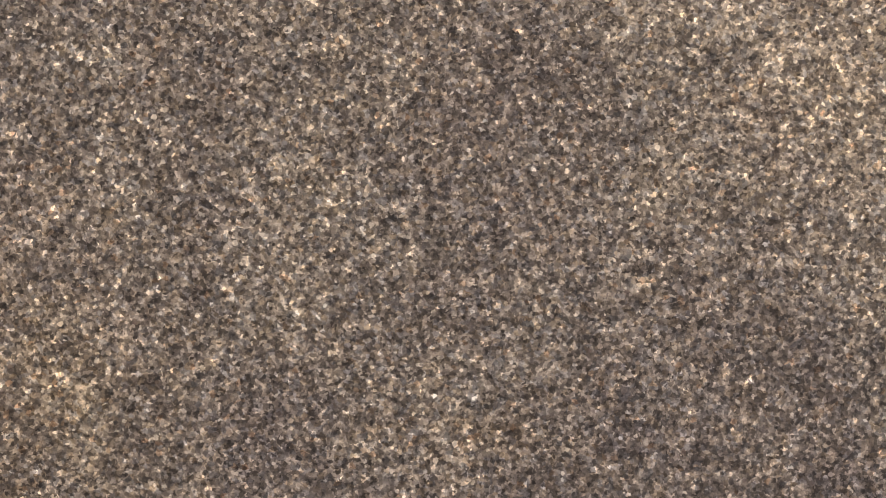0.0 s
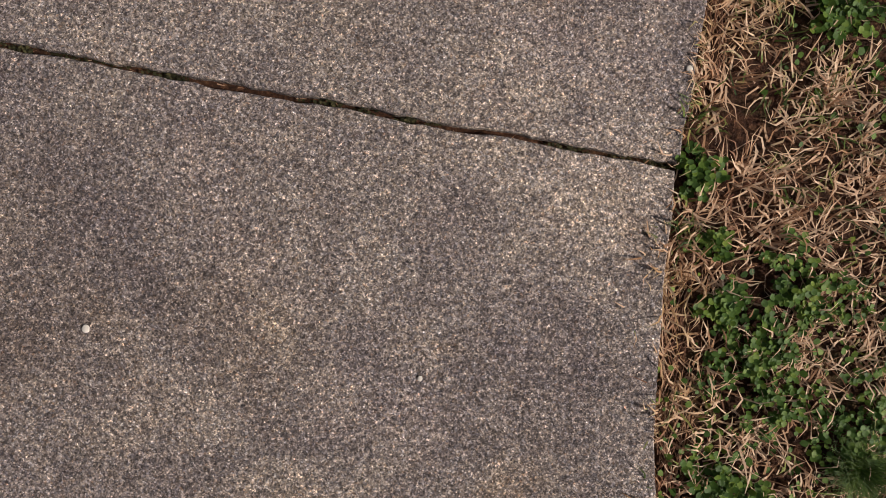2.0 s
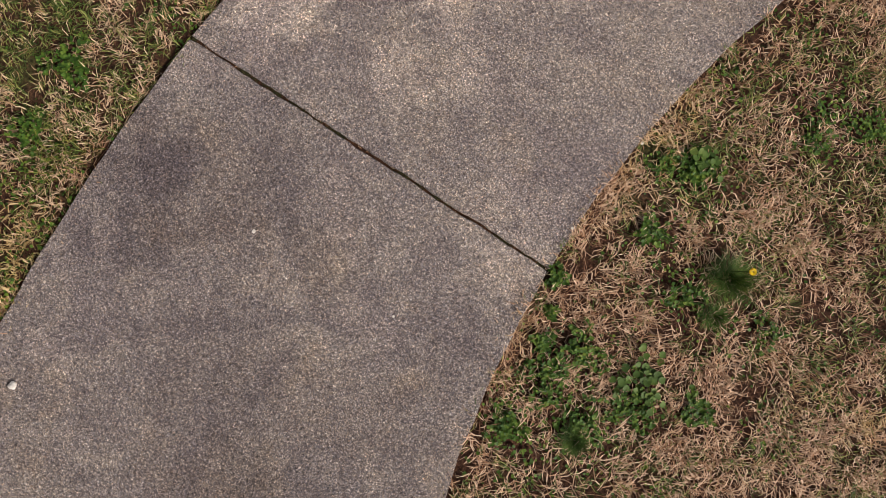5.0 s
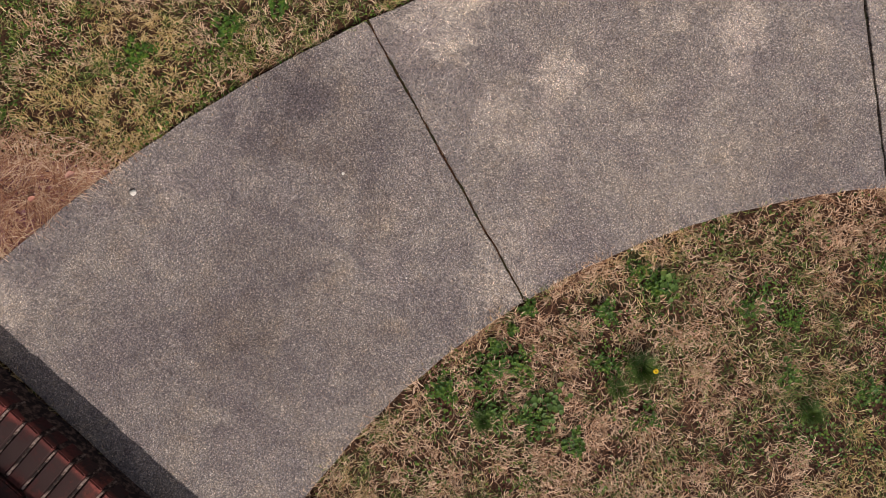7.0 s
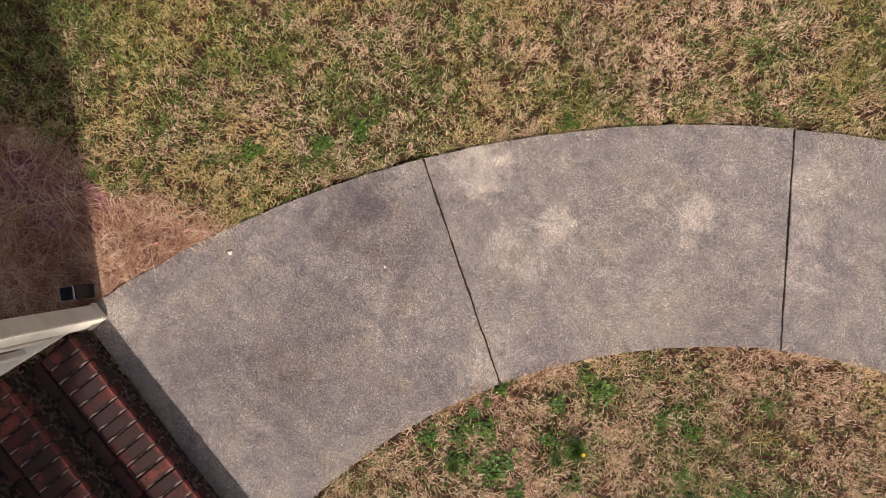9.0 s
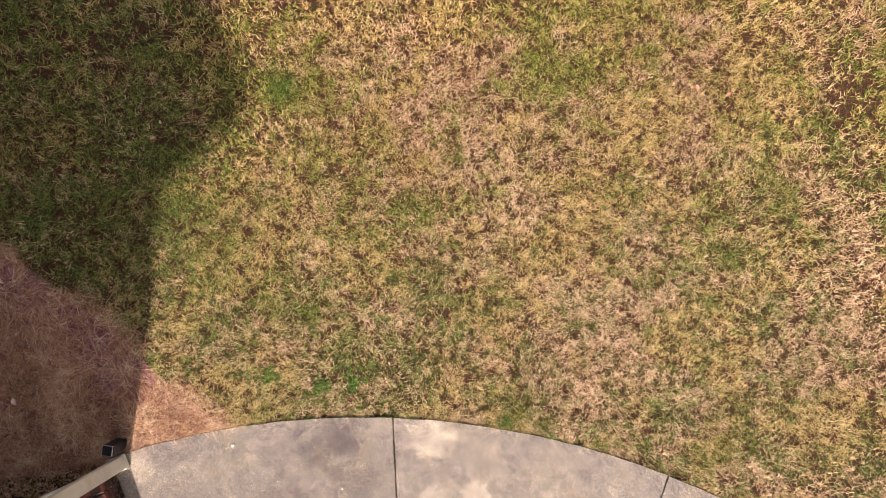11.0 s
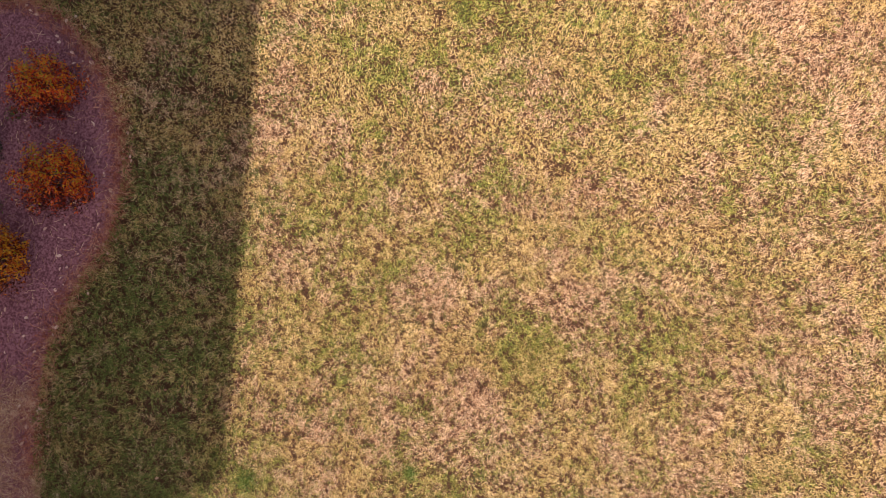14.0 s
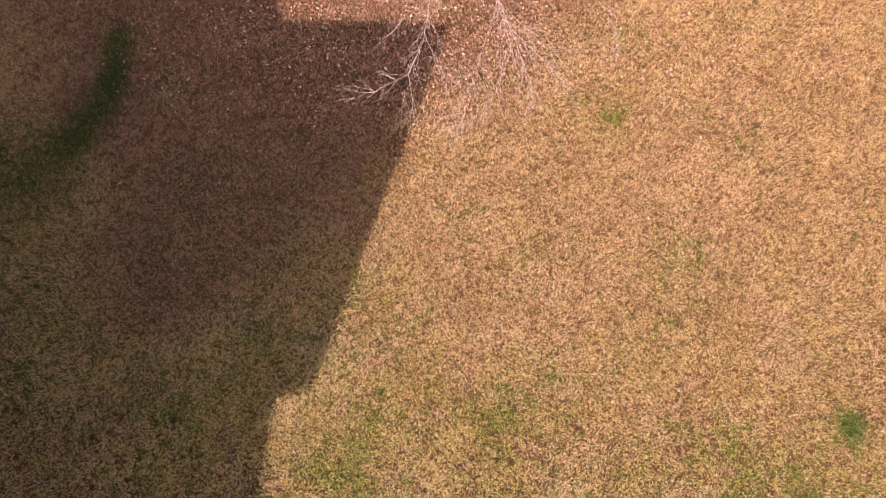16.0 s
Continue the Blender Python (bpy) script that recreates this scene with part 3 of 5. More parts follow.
# ---- ground ----
SOIL_Z = -0.014
bm = bmesh.new()
bmesh.ops.create_grid(bm, x_segments=60, y_segments=60, size=400)
ground = part("ground", bm, SOIL)
ground.location = (-8, 0, SOIL_Z)
tagged(ground, "brown thatch and soil of a dormant lawn", "ground", kind="structure")

# ---- walkway ----
bm = bmesh.new()
prism(bm, WALK_EDGE, -0.12, -0.02)
pavement = part("pavement", bm, GRIME)
tagged(pavement, "curved walkway of weathered concrete slabs with dirty joints", "walkway", kind="structure")
for k in range(4):
    gap = 0.0026
    rows = np.linspace(k + gap, k + 1 - gap, 30)
    outline = [across(s)[0] for s in rows]
    for f in np.linspace(0, 1, 90)[1:-1]:
        (ax, ay), (bx, by) = across(rows[-1])
        outline.append((ax + (bx - ax) * f, ay + (by - ay) * f))
    outline += [across(s)[1] for s in rows[::-1]]
    for f in np.linspace(0, 1, 90)[1:-1]:
        (bx, by), (ax, ay) = across(rows[0])
        outline.append((ax + (bx - ax) * f, ay + (by - ay) * f))
    worn = []
    for x, y in outline:
        w = noise.noise_vector((x * 9, y * 9, 3.0 + k)) * 0.0045 + noise.noise_vector((x * 34, y * 34, 7.0 + k)) * 0.0035 + noise.noise_vector((x * 110, y * 110, 5.0)) * 0.0015
        worn.append((x + w.x, y + w.y))
    bm = bmesh.new()
    prism(bm, worn, -0.10, 0.0)
    top = [e for e in bm.edges if all(v.co.z > -0.001 for v in e.verts)]
    bmesh.ops.bevel(bm, geom=top, offset=0.0022, segments=1, affect="EDGES")
    part("slab", bm, CONCRETE, pavement)


# ---- grass ----
def lattice(p, scale, seed):
    """Smooth random values between 0 and 1 over the plan."""
    table = np.random.default_rng(seed).random((97, 97))
    q = p * scale + 1000.0
    i = np.floor(q).astype(int)
    f = q - i
    f = f * f * (3 - 2 * f)
    a, b = i % 97, (i + 1) % 97
    low = table[a[:, 0], a[:, 1]] * (1 - f[:, 0]) + table[b[:, 0], a[:, 1]] * f[:, 0]
    high = table[a[:, 0], b[:, 1]] * (1 - f[:, 0]) + table[b[:, 0], b[:, 1]] * f[:, 0]
    return low * (1 - f[:, 1]) + high * f[:, 1]


def scatter(low, high, per_metre, keep_out=(), keep_in=None):
    """Random spots in a rectangle, outside some outlines and inside another."""
    count = int((high[0] - low[0]) * (high[1] - low[1]) * per_metre)
    p = rng.uniform(low, high, (count, 2))
    for outline in keep_out:
        p = p[~inside(p, outline)]
    if keep_in is not None:
        p = p[inside(p, keep_in)]
    return p


def blades(name, p, length, width, tilt, base, mat, bend=0.4, bent=True, parent=None, az=None, tuft=None, slide=0.4):
    """Blades of grass: narrow tapered strips that lean every way."""
    n = len(p)
    ln = rng.uniform(*length, n)
    wd = rng.uniform(*width, n) / 2
    up = np.radians(rng.uniform(*tilt, n))
    az = rng.uniform(0, 2 * np.pi, n) if az is None else az
    way = np.stack([np.cos(az), np.sin(az), np.zeros(n)], 1)
    side = np.stack([-np.sin(az), np.cos(az), np.zeros(n)], 1)
    z = np.array([0, 0, 1.0])
    root = np.concatenate([p, np.full((n, 1), base)], 1)
    root = root - way * (ln * np.cos(up) * slide)[:, None]
    if not bent:
        tip = root + way * (ln * np.cos(up))[:, None] + z * (ln * np.sin(up))[:, None]
        v = np.stack([root - side * wd[:, None], root + side * wd[:, None], tip], 1).reshape(-1, 3)
        f = np.arange(3 * n).reshape(-1, 3)
        corners = 3
    else:
        swing = rng.uniform(-bend, bend, n)
        mid = root + way * (ln * 0.55 * np.cos(up))[:, None] + z * (ln * 0.6 * np.sin(up))[:, None]
        way2 = way * np.cos(swing)[:, None] + side * np.sin(swing)[:, None]
        tip = mid + way2 * (ln * 0.5 * np.cos(up))[:, None] + z * (ln * 0.3 * np.sin(up) * rng.uniform(-0.8, 1, n))[:, None]
        v = np.stack([root - side * wd[:, None], root + side * wd[:, None], mid - side * wd[:, None] * 0.8, mid + side * wd[:, None] * 0.8, tip], 1).reshape(-1, 3)
        b = (np.arange(n) * 5)[:, None, None]
        f = (b + np.array([[0, 1, 3], [0, 3, 2], [2, 3, 4]])[None]).reshape(-1, 3)
        corners = 5
    ob = soup(name, v, f, mat, parent)
    tone = ob.data.attributes.new("tuft", "FLOAT", "POINT")
    tone.data.foreach_set("value", np.repeat(rng.random(n) if tuft is None else tuft, corners).astype(np.float32))
    return ob


def turf(name, crowns, each, spread, length, width, tilt, bent):
    """Tufts of grass: blades that spread from each crown."""
    n = len(crowns)
    which = np.repeat(np.arange(n), each)
    off = rng.normal(0, spread, (len(which), 2))
    az = np.arctan2(off[:, 1], off[:, 0]) + rng.normal(0, 0.8, len(which))
    comb = lattice(crowns, 2.3, 5)[which] * 12.0
    az = np.where(rng.random(len(which)) < 0.12, comb, az)
    tone = rng.random(n)[which]
    return blades(name, crowns[which] + off, length, width, tilt, SOIL_Z + 0.002, BLADES, 0.9, bent, az=az, tuft=tone, slide=0.15)


def in_zone(p, low, high):
    """Whether spots lie in a rectangle whose border is blurred."""
    d = np.minimum(np.minimum(p[:, 0] - low[0], high[0] - p[:, 0]), np.minimum(p[:, 1] - low[1], high[1] - p[:, 1]))
    return d + (lattice(p, 1.7, 31) - 0.5) * 1.2 + rng.normal(0, 0.28, len(p)) > 0.4


# where clover and small weeds grow beside the walkway: place and reach
CLOVERS = [(0.81, 0.86, 0.055), (0.715, 0.82, 0.05), (0.76, 0.63, 0.045), (0.575, 0.405, 0.035), (0.72, 0.246, 0.07), (0.895, 0.175, 0.075), (0.645, 0.165, 0.06),
           (0.69, 0.10, 0.06), (0.93, 0.52, 0.06), (1.10, 0.22, 0.035), (0.615, -0.035, 0.055), (0.93, 0.147, 0.05), (1.18, 0.517, 0.05), (1.37, 1.04, 0.05),
           (1.09, 1.06, 0.06), (1.21, 1.16, 0.07), (0.81, 0.84, 0.05), (1.6, 1.23, 0.06), (0.61, 0.22, 0.03), (1.73, 1.44, 0.07), (1.27, 1.57, 0.06), (1.075, 0.24, 0.04),
           (0.80, 0.06, 0.06), (0.60, 0.31, 0.02), (-0.95, 0.376, 0.07), (-0.97, 0.15, 0.06), (-1.1, -0.18, 0.06), (-0.49, 1.33, 0.05), (-0.33, 1.6, 0.05)]
LOOSE_GREEN = [(1.72, 1.06, 0.16), (1.85, 1.2, 0.15), (1.5, 1.5, 0.12), (1.52, 0.9, 0.09), (1.1, 1.2, 0.08), (1.07, 1.1, 0.06), (1.42, 1.45, 0.09), (1.66, 1.4, 0.12), (1.62, 0.98, 0.08), (0.64, 0.1, 0.17), (0.65, -0.05, 0.14), (0.74, 0.24, 0.08), (0.92, 0.15, 0.09), (0.89, 0.52, 0.09), (1.06, 0.49, 0.08), (0.79, 0.82, 0.09), (0.78, 0.64, 0.10),
               (0.94, 1.34, 0.11), (0.76, 1.11, 0.09), (1.05, 1.17, 0.07), (1.2, 1.17, 0.09), (1.55, 1.02, 0.08), (1.6, 1.26, 0.14), (1.72, 1.32, 0.11), (0.84, -0.01, 0.09),
               (1.22, 1.51, 0.07), (1.19, 1.67, 0.09), (1.31, 0.25, 0.09), (1.42, 0.45, 0.09), (1.5, 0.73, 0.10), (0.81, -0.3, 0.08), (1.11, -0.02, 0.09),
               (-1.02, -0.26, 0.12), (-0.83, -0.3, 0.08), (-1.02, -0.64, 0.1), (-0.96, 0.01, 0.1), (-1.32, -0.36, 0.12), (-1.23, -0.72, 0.1)]

NEAR_LOW, NEAR_HIGH = (-3.5, -2.0), (2.6, 3.9)
MID_LOW, MID_HIGH = (-7.0, -3.0), (2.6, 6.6)
FAR_LOW, FAR_HIGH = (-20.0, -8.8), (2.6, 8.4)

def clumped(p, scale, seed, least, bite):
    """Keeps spots in clumps of two sizes and leaves gaps between them."""
    n = lattice(p, scale, seed) * 0.6 + lattice(p, scale * 2.7, seed + 1) * 0.4
    return p[rng.random(len(p)) < np.clip((n - 0.5) * bite + 0.62, least, 1.0)]


def off_green(p, places, keep):
    """Thins the straw where clover grows."""
    for x, y, reach in places:
        near = (p[:, 0] - x) ** 2 + (p[:, 1] - y) ** 2 < (reach * (0.7 + 0.7 * rng.random(len(p)))) ** 2
        p = p[~near | (rng.random(len(p)) < keep)]
    return p


BARE = [(1.44, 1.61, 0.16), (1.62, 1.66, 0.14), (1.29, 1.41, 0.09), (1.3, 0.62, 0.07), (0.92, 0.36, 0.05), (1.2, 0.35, 0.06)]
BEYOND = [(-9, -9), (-0.1, -9), (0.3, 0.4), (1.1, 1.5), (9, 4), (9, 9), (-9, 9)]
crowns = scatter(NEAR_LOW, NEAR_HIGH, 1500, (WALK_EDGE, BED_EDGE))
crowns = crowns[in_zone(crowns, NEAR_LOW, NEAR_HIGH)]
behind = inside(crowns, BEYOND)
g = turf("grass", crowns[behind], 11, 0.014, (0.018, 0.045), (0.0018, 0.0038), (8, 60), True)
tagged(g, "short green and tan lawn grass beyond the walkway", "grass", kind="stuff")
inner = off_green(crowns[~behind], CLOVERS + LOOSE_GREEN, 0.62)
inner = off_green(inner, BARE, 0.3)
inner = clumped(inner, 21.0, 17, 0.3, 1.8)
g = turf("grass", inner, 17, 0.018, (0.022, 0.058), (0.0016, 0.0036), (4, 56), True)
tagged(g, "dormant tan lawn grass with green blades beside the walkway", "grass", kind="stuff")
crowns = scatter(MID_LOW, MID_HIGH, 1250, (WALK_EDGE, BED_EDGE))
crowns = crowns[in_zone(crowns, MID_LOW, MID_HIGH) & ~in_zone(crowns, NEAR_LOW, NEAR_HIGH)]
g = turf("grass", crowns, 7, 0.014, (0.024, 0.052), (0.0042, 0.0082), (6, 58), False)
tagged(g, "dormant tan and yellow-green lawn grass", "grass", kind="stuff")
LAWN_REACH = [(-20, -8.6), (-15, -8.6), (-7.5, -4.8), (2.6, -3.6), (2.6, 6.8), (-3, 8.0), (-20, 8.3)]
crowns = scatter(FAR_LOW, FAR_HIGH, 1500, (BED_EDGE,), LAWN_REACH)
crowns = crowns[~in_zone(crowns, MID_LOW, MID_HIGH)]
g = turf("grass", crowns, 3, 0.022, (0.034, 0.062), (0.0065, 0.0115), (5, 50), False)
tagged(g, "dry tan lawn grass of the wide lawn", "grass", kind="stuff")

outer = scatter((-24, -11), (6.5, 11.5), 300, (LAWN_REACH, WALK_EDGE, BED_EDGE))
g = blades("grass", outer, (0.045, 0.08), (0.007, 0.013), (4, 40), SOIL_Z + 0.002, BLADES, bent=False)
tagged(g, "dry tan grass of the surrounding lawn", "grass", kind="stuff")

# dry stalks and needles that lie along the walkway's edges
edge_spots, edge_way = [], []
for s in np.linspace(0.02, 3.2, 900):
    for k in (0, 1):
        (px0, py0), (px1, py1) = across(s)[k], across(s + 0.02)[k]
        t = math.atan2(py1 - py0, px1 - px0)
        for _ in range(2 if noise.noise((px0 * 6, py0 * 6, k)) > 0.05 else 0):
            out = rng.uniform(0.002, 0.03)
            side_way = t + math.pi / 2 if k == 0 else t - math.pi / 2
            edge_spots.append((px0 + math.cos(side_way) * out + rng.normal(0, 0.01), py0 + math.sin(side_way) * out + rng.normal(0, 0.01)))
            edge_way.append(t + rng.normal(0, 0.5))
g = blades("edge_straw", np.array(edge_spots), (0.05, 0.12), (0.0012, 0.0026), (0, 4), -0.011, NEEDLES, 0.5, az=np.array(edge_way))
tagged(g, "reddish dry stalks lying along the walkway edge", "dry stalks", kind="stuff")

# grass and clover that hang over the slabs' edges
lip_spots, lip_way = [], []
for s in np.linspace(1.05, 3.2, 1500):
    k = int(rng.random() < 0.45)
    (px0, py0), (px1, py1) = across(s)[k], across(s + 0.01)[k]
    if noise.noise((px0 * 5, py0 * 5, 9.0 + k)) + noise.noise((px0 * 17, py0 * 17, 3.0)) * 0.7 < (0.02 if k == 0 else 0.2):
        continue
    t = math.atan2(py1 - py0, px1 - px0)
    onto = t - math.pi / 2 if k == 0 else t + math.pi / 2
    for _ in range(3):
        lip_spots.append((px0 - math.cos(onto) * 0.012 + rng.normal(0, 0.006), py0 - math.sin(onto) * 0.012 + rng.normal(0, 0.006)))
        lip_way.append(onto + rng.normal(0, 0.75))
g = blades("edge_grass", np.array(lip_spots), (0.016, 0.042), (0.0014, 0.003), (15, 55), -0.008, BLADES, 0.7, az=np.array(lip_way), slide=0.1)
tagged(g, "tan and green blades hanging over the walkway edge", "grass", kind="stuff")

# moss and crumbs caught in the joints
joint_moss = []
for s0, count in ((1, 170), (2, 120), (3, 60)):
    (ax, ay), (bx, by) = across(s0)
    f = rng.random(count)
    crumbs = np.stack([ax + (bx - ax) * f, ay + (by - ay) * f], 1) + rng.normal(0, 0.0025, (count, 2))
    g = blades("joint_litter", crumbs, (0.006, 0.022), (0.0008, 0.002), (0, 25), -0.016, NEEDLES, 0.6, az=math.atan2(by - ay, bx - ax) + rng.normal(0, 0.5, count))
    tagged(g, "dry crumbs and stalks caught in the joint", "litter", kind="stuff")
    f = f[np.array([noise.noise((v * 7, s0, 2.0)) > -0.05 for v in f])]
    cushion = np.stack([ax + (bx - ax) * f, ay + (by - ay) * f], 1)
    joint_moss.append(np.repeat(cushion, 9, 0) + rng.normal(0, 0.004, (len(cushion) * 9, 2)))

# ---- pine straw bed ----
bm = bmesh.new()
prism(bm, BED_EDGE, -0.08, -0.011)
bed = part("planting_bed", bm, MULCH)
tagged(bed, "brown mulched planting bed along the house", "planting bed", kind="structure")
tip_spots = scatter((-4.6, -3.2), (-0.6, -0.3), 10500, (WALK_EDGE,), BED_EDGE)
thick = np.clip((tip_spots[:, 0] + 4.2) / 2.8 + (lattice(tip_spots, 2.4, 23) - 0.5) * 0.9, 0, 1)
tip_spots = tip_spots[rng.random(len(tip_spots)) < thick * thick]
heap = lattice(tip_spots, 6.0, 21) * 7.0
g = blades("pine_straw", tip_spots, (0.07, 0.18), (0.0014, 0.003), (0, 20), -0.010, WEATHERED, 0.9, az=heap + rng.normal(0, 0.7, len(tip_spots)))
tagged(g, "loose reddish-brown pine needles covering the bed", "pine straw", kind="stuff")
spill = np.concatenate([np.linspace(BED_EDGE[k], BED_EDGE[k + 1], 300) for k in range(0, 7)])
spill = spill + np.abs(rng.normal(0, 0.05, spill.shape)) * np.array([-0.45, 0.8]) + rng.normal(0, 0.035, spill.shape)
spill = spill[(lattice(spill, 4.5, 29) > 0.3) & ~inside(spill, WALK_EDGE)]
g = blades("pine_straw", spill, (0.05, 0.14), (0.0014, 0.003), (2, 24), 0.004, WEATHERED, 0.9)
tagged(g, "pine needles spilling from the bed over the grass", "pine straw", kind="stuff")
bed_spots = scatter((-7.8, -5.0), (-2.4, -1.3), 110, (), BED_EDGE)
g = blades("pine_straw", bed_spots, (0.08, 0.17), (0.002, 0.005), (0, 12), -0.010, WEATHERED, 0.9)
tagged(g, "faded pine needles and mulch between shrubs", "pine straw", kind="stuff")
rim_spots = np.concatenate([np.linspace(BED_EDGE[k], BED_EDGE[k + 1], 420) for k in range(7, 17)])
rim_spots = rim_spots + rng.normal(0, 1, rim_spots.shape) * (0.05 + 0.06 * lattice(rim_spots, 2.2, 9))[:, None]
g = blades("pine_straw", rim_spots, (0.06, 0.14), (0.003, 0.006), (0, 18), -0.006, RUSSET, 0.9)
tagged(g, "russet pine needles along the rim of the bed", "pine straw", kind="stuff")

# ---- brick steps ----
STEP_AT, STEP_TURN = Vector((-0.66, -1.356, 0)), math.atan2(0.238, 1.152)
to_steps = Matrix.Translation(STEP_AT) @ Matrix.Rotation(STEP_TURN, 4, "Z")
steps = tagged(new("brick_steps"), "dark weathered red brick entrance steps with pale mortar", "steps")
steps.matrix_world = to_steps
RISER, TREAD, WIDE = 0.155, 0.29, 1.44
brick_size = (0.062, 0.196, 0.092)
bm = bmesh.new()
box(bm, brick_size, None, 0.005)
for v in bm.verts:
    v.co += noise.noise_vector(v.co * 25) * 0.0025
brick_mesh = bpy.data.meshes.new("brick")
bm.to_mesh(brick_mesh)
bm.free()
brick_mesh.materials.append(BRICK)
bm = bmesh.new()
box(bm, (0.196, 0.058, 0.092), None, 0.005)
face_mesh = bpy.data.meshes.new("brick")
for v in bm.verts:
    v.co += noise.noise_vector(v.co * 31) * 0.002
bm.to_mesh(face_mesh)
bm.free()
face_mesh.materials.append(BRICK)
bm = bmesh.new()
box(bm, (0.0105, 0.186, 0.088), None, 0.002)
for v in bm.verts:
    v.co += noise.noise_vector(v.co * 40) * 0.002
joint_mesh = bpy.data.meshes.new("mortar_joint")
bm.to_mesh(joint_mesh)
bm.free()
joint_mesh.materials.append(MORTAR)
for n in range(4):
    bm = bmesh.new()
    low, high = -0.05, (n + 1) * RISER
    box(bm, (WIDE, TREAD + 0.02, high - low - 0.02), pose(WIDE / 2, -(n + 0.5) * TREAD - 0.012, (low + high) / 2 - 0.010))
    part("mortar_bed", bm, STEP_DIRT, steps, "dark dirty mortar of the step")
    pitch = 0.0745
    for i in range(int(WIDE / pitch)):
        x = 0.04 + i * pitch
        b = new("brick", brick_mesh)
        b.parent = steps
        b.matrix_basis = pose(x + random.uniform(-0.002, 0.002), -n * TREAD - 0.098 + random.uniform(-0.003, 0.003), high - 0.046 + random.uniform(-0.003, 0.001),
                              random.uniform(-1, 1), random.uniform(-1, 1), random.uniform(-1.2, 1.2))
        b = new("mortar_joint", joint_mesh)
        b.parent = steps
        b.matrix_basis = pose(x + pitch / 2, -n * TREAD - 0.096 + random.uniform(-0.004, 0.004), high - 0.046 + random.uniform(-0.004, 0.0), 0, 0, random.uniform(-1, 1))
    for i in range(7):
        b = new("brick", face_mesh)
        b.parent = steps
        b.matrix_basis = pose(0.11 + i * 0.207, -n * TREAD - 0.233, high - 0.046 + random.uniform(-0.003, 0.001), 0, 0, random.uniform(-1, 1))

# ---- railing beside the steps ----
railing = tagged(new("stair_railing"), "cream painted stair railing with a square newel post", "railing")
railing.matrix_world = Matrix.Translation((-0.715, -1.29, 0)) @ Matrix.Rotation(STEP_TURN, 4, "Z")
bm = bmesh.new()
box(bm, (0.088, 0.088, 0.84), pose(0, 0, 0.38), 0.004)
post = part("newel_post", bm, CREAM, railing)
bm = bmesh.new()
box(bm, (0.104, 0.104, 0.045), pose(0, 0, 0.0235), 0.006)
part("post_base", bm, CREAM, post)
bm = bmesh.new()
box(bm, (0.102, 0.102, 0.022), pose(0, 0, 0.811), 0.005)
part("post_cap", bm, CREAM, post)
climb = math.atan2(RISER, TREAD)
for name, z, thick, width in (("handrail", 0.755, 0.07, 0.088), ("bottom_rail", 0.14, 0.05, 0.05)):
    bm = bmesh.new()
    ln = 1.9
    box(bm, (width, ln, thick), pose(0, -0.04 - ln / 2 * math.cos(climb), z + ln / 2 * math.sin(climb), -math.degrees(climb), 0, 0), 0.006)
    part(name, bm, CREAM, railing)
for i in range(14):
    d = 0.13 + i * 0.108
    bm = bmesh.new()
    box(bm, (0.032, 0.032, 0.62), pose(0, -d, 0.455 + (d - 0.04) * math.tan(climb)), 0.003)
    part("baluster", bm, CREAM, railing)

# ---- small solar path light ----
lamp = tagged(new("path_light"), "small black square solar path light in the bed", "path light")
lamp.matrix_world = Matrix.Translation((-0.845, -1.262, -0.02)) @ Matrix.Rotation(1.25, 4, "Z")
bm = bmesh.new()
box(bm, (0.07, 0.07, 0.17), pose(0, 0, 0.10), 0.006)
part("housing", bm, BLACK, lamp)
bm = bmesh.new()
box(bm, (0.062, 0.062, 0.012), pose(0, 0, 0.192), 0.003)
panel = part("solar_panel", bm, BLACK, lamp)
for k in range(4):
    bm = bmesh.new()
    box(bm, (0.066, 0.0022, 0.014), pose(0, 0, 0, 0, 0, 90 * k) @ pose(0, 0.033, 0.193), 0.001)
    part("panel_trim", bm, STEEL, panel)
bm = bmesh.new()
bmesh.ops.create_cone(bm, segments=10, radius1=0.006, radius2=0.014, depth=0.1, cap_ends=True, matrix=pose(0, 0, -0.03))
part("stake", bm, BLACK, lamp)


# ---- weeds ----
def discs(centres, radii, tilt, lobes=1, cut=0.0):
    """Small round leaves, cupped a little; lobes of them round each centre."""
    verts, faces = [], []
    for (x, y, z), r in zip(centres, radii):
        turn = rng.uniform(0, 6.283)
        for k in range(lobes):
            a = turn + k * 2.094 + rng.normal(0, 0.15)
            m = Matrix.Translation((x, y, z)) @ Matrix.Rotation(a, 4, "Z") @ Matrix.Rotation(rng.uniform(*tilt), 4, "Y") @ Matrix.Rotation(rng.normal(0, 0.25), 4, "X")
            shift = r * 0.95 if lobes > 1 else 0.0
            base = len(verts)
            verts.append(m @ Vector((shift, 0, -0.12 * r)))
            for q in range(8):
                t = q * 0.7854
                rr = r * (1 - cut * (1 if q == 0 else 0)) * (0.95 + 0.1 * rng.random())
                verts.append(m @ Vector((shift + rr * math.cos(t), rr * math.sin(t) * 0.92, 0.05 * r)))
            for q in range(8):
                faces.append((base, base + 1 + q, base + 1 + (q + 1) % 8))
    return np.array([tuple(v) for v in verts]), np.array(faces)


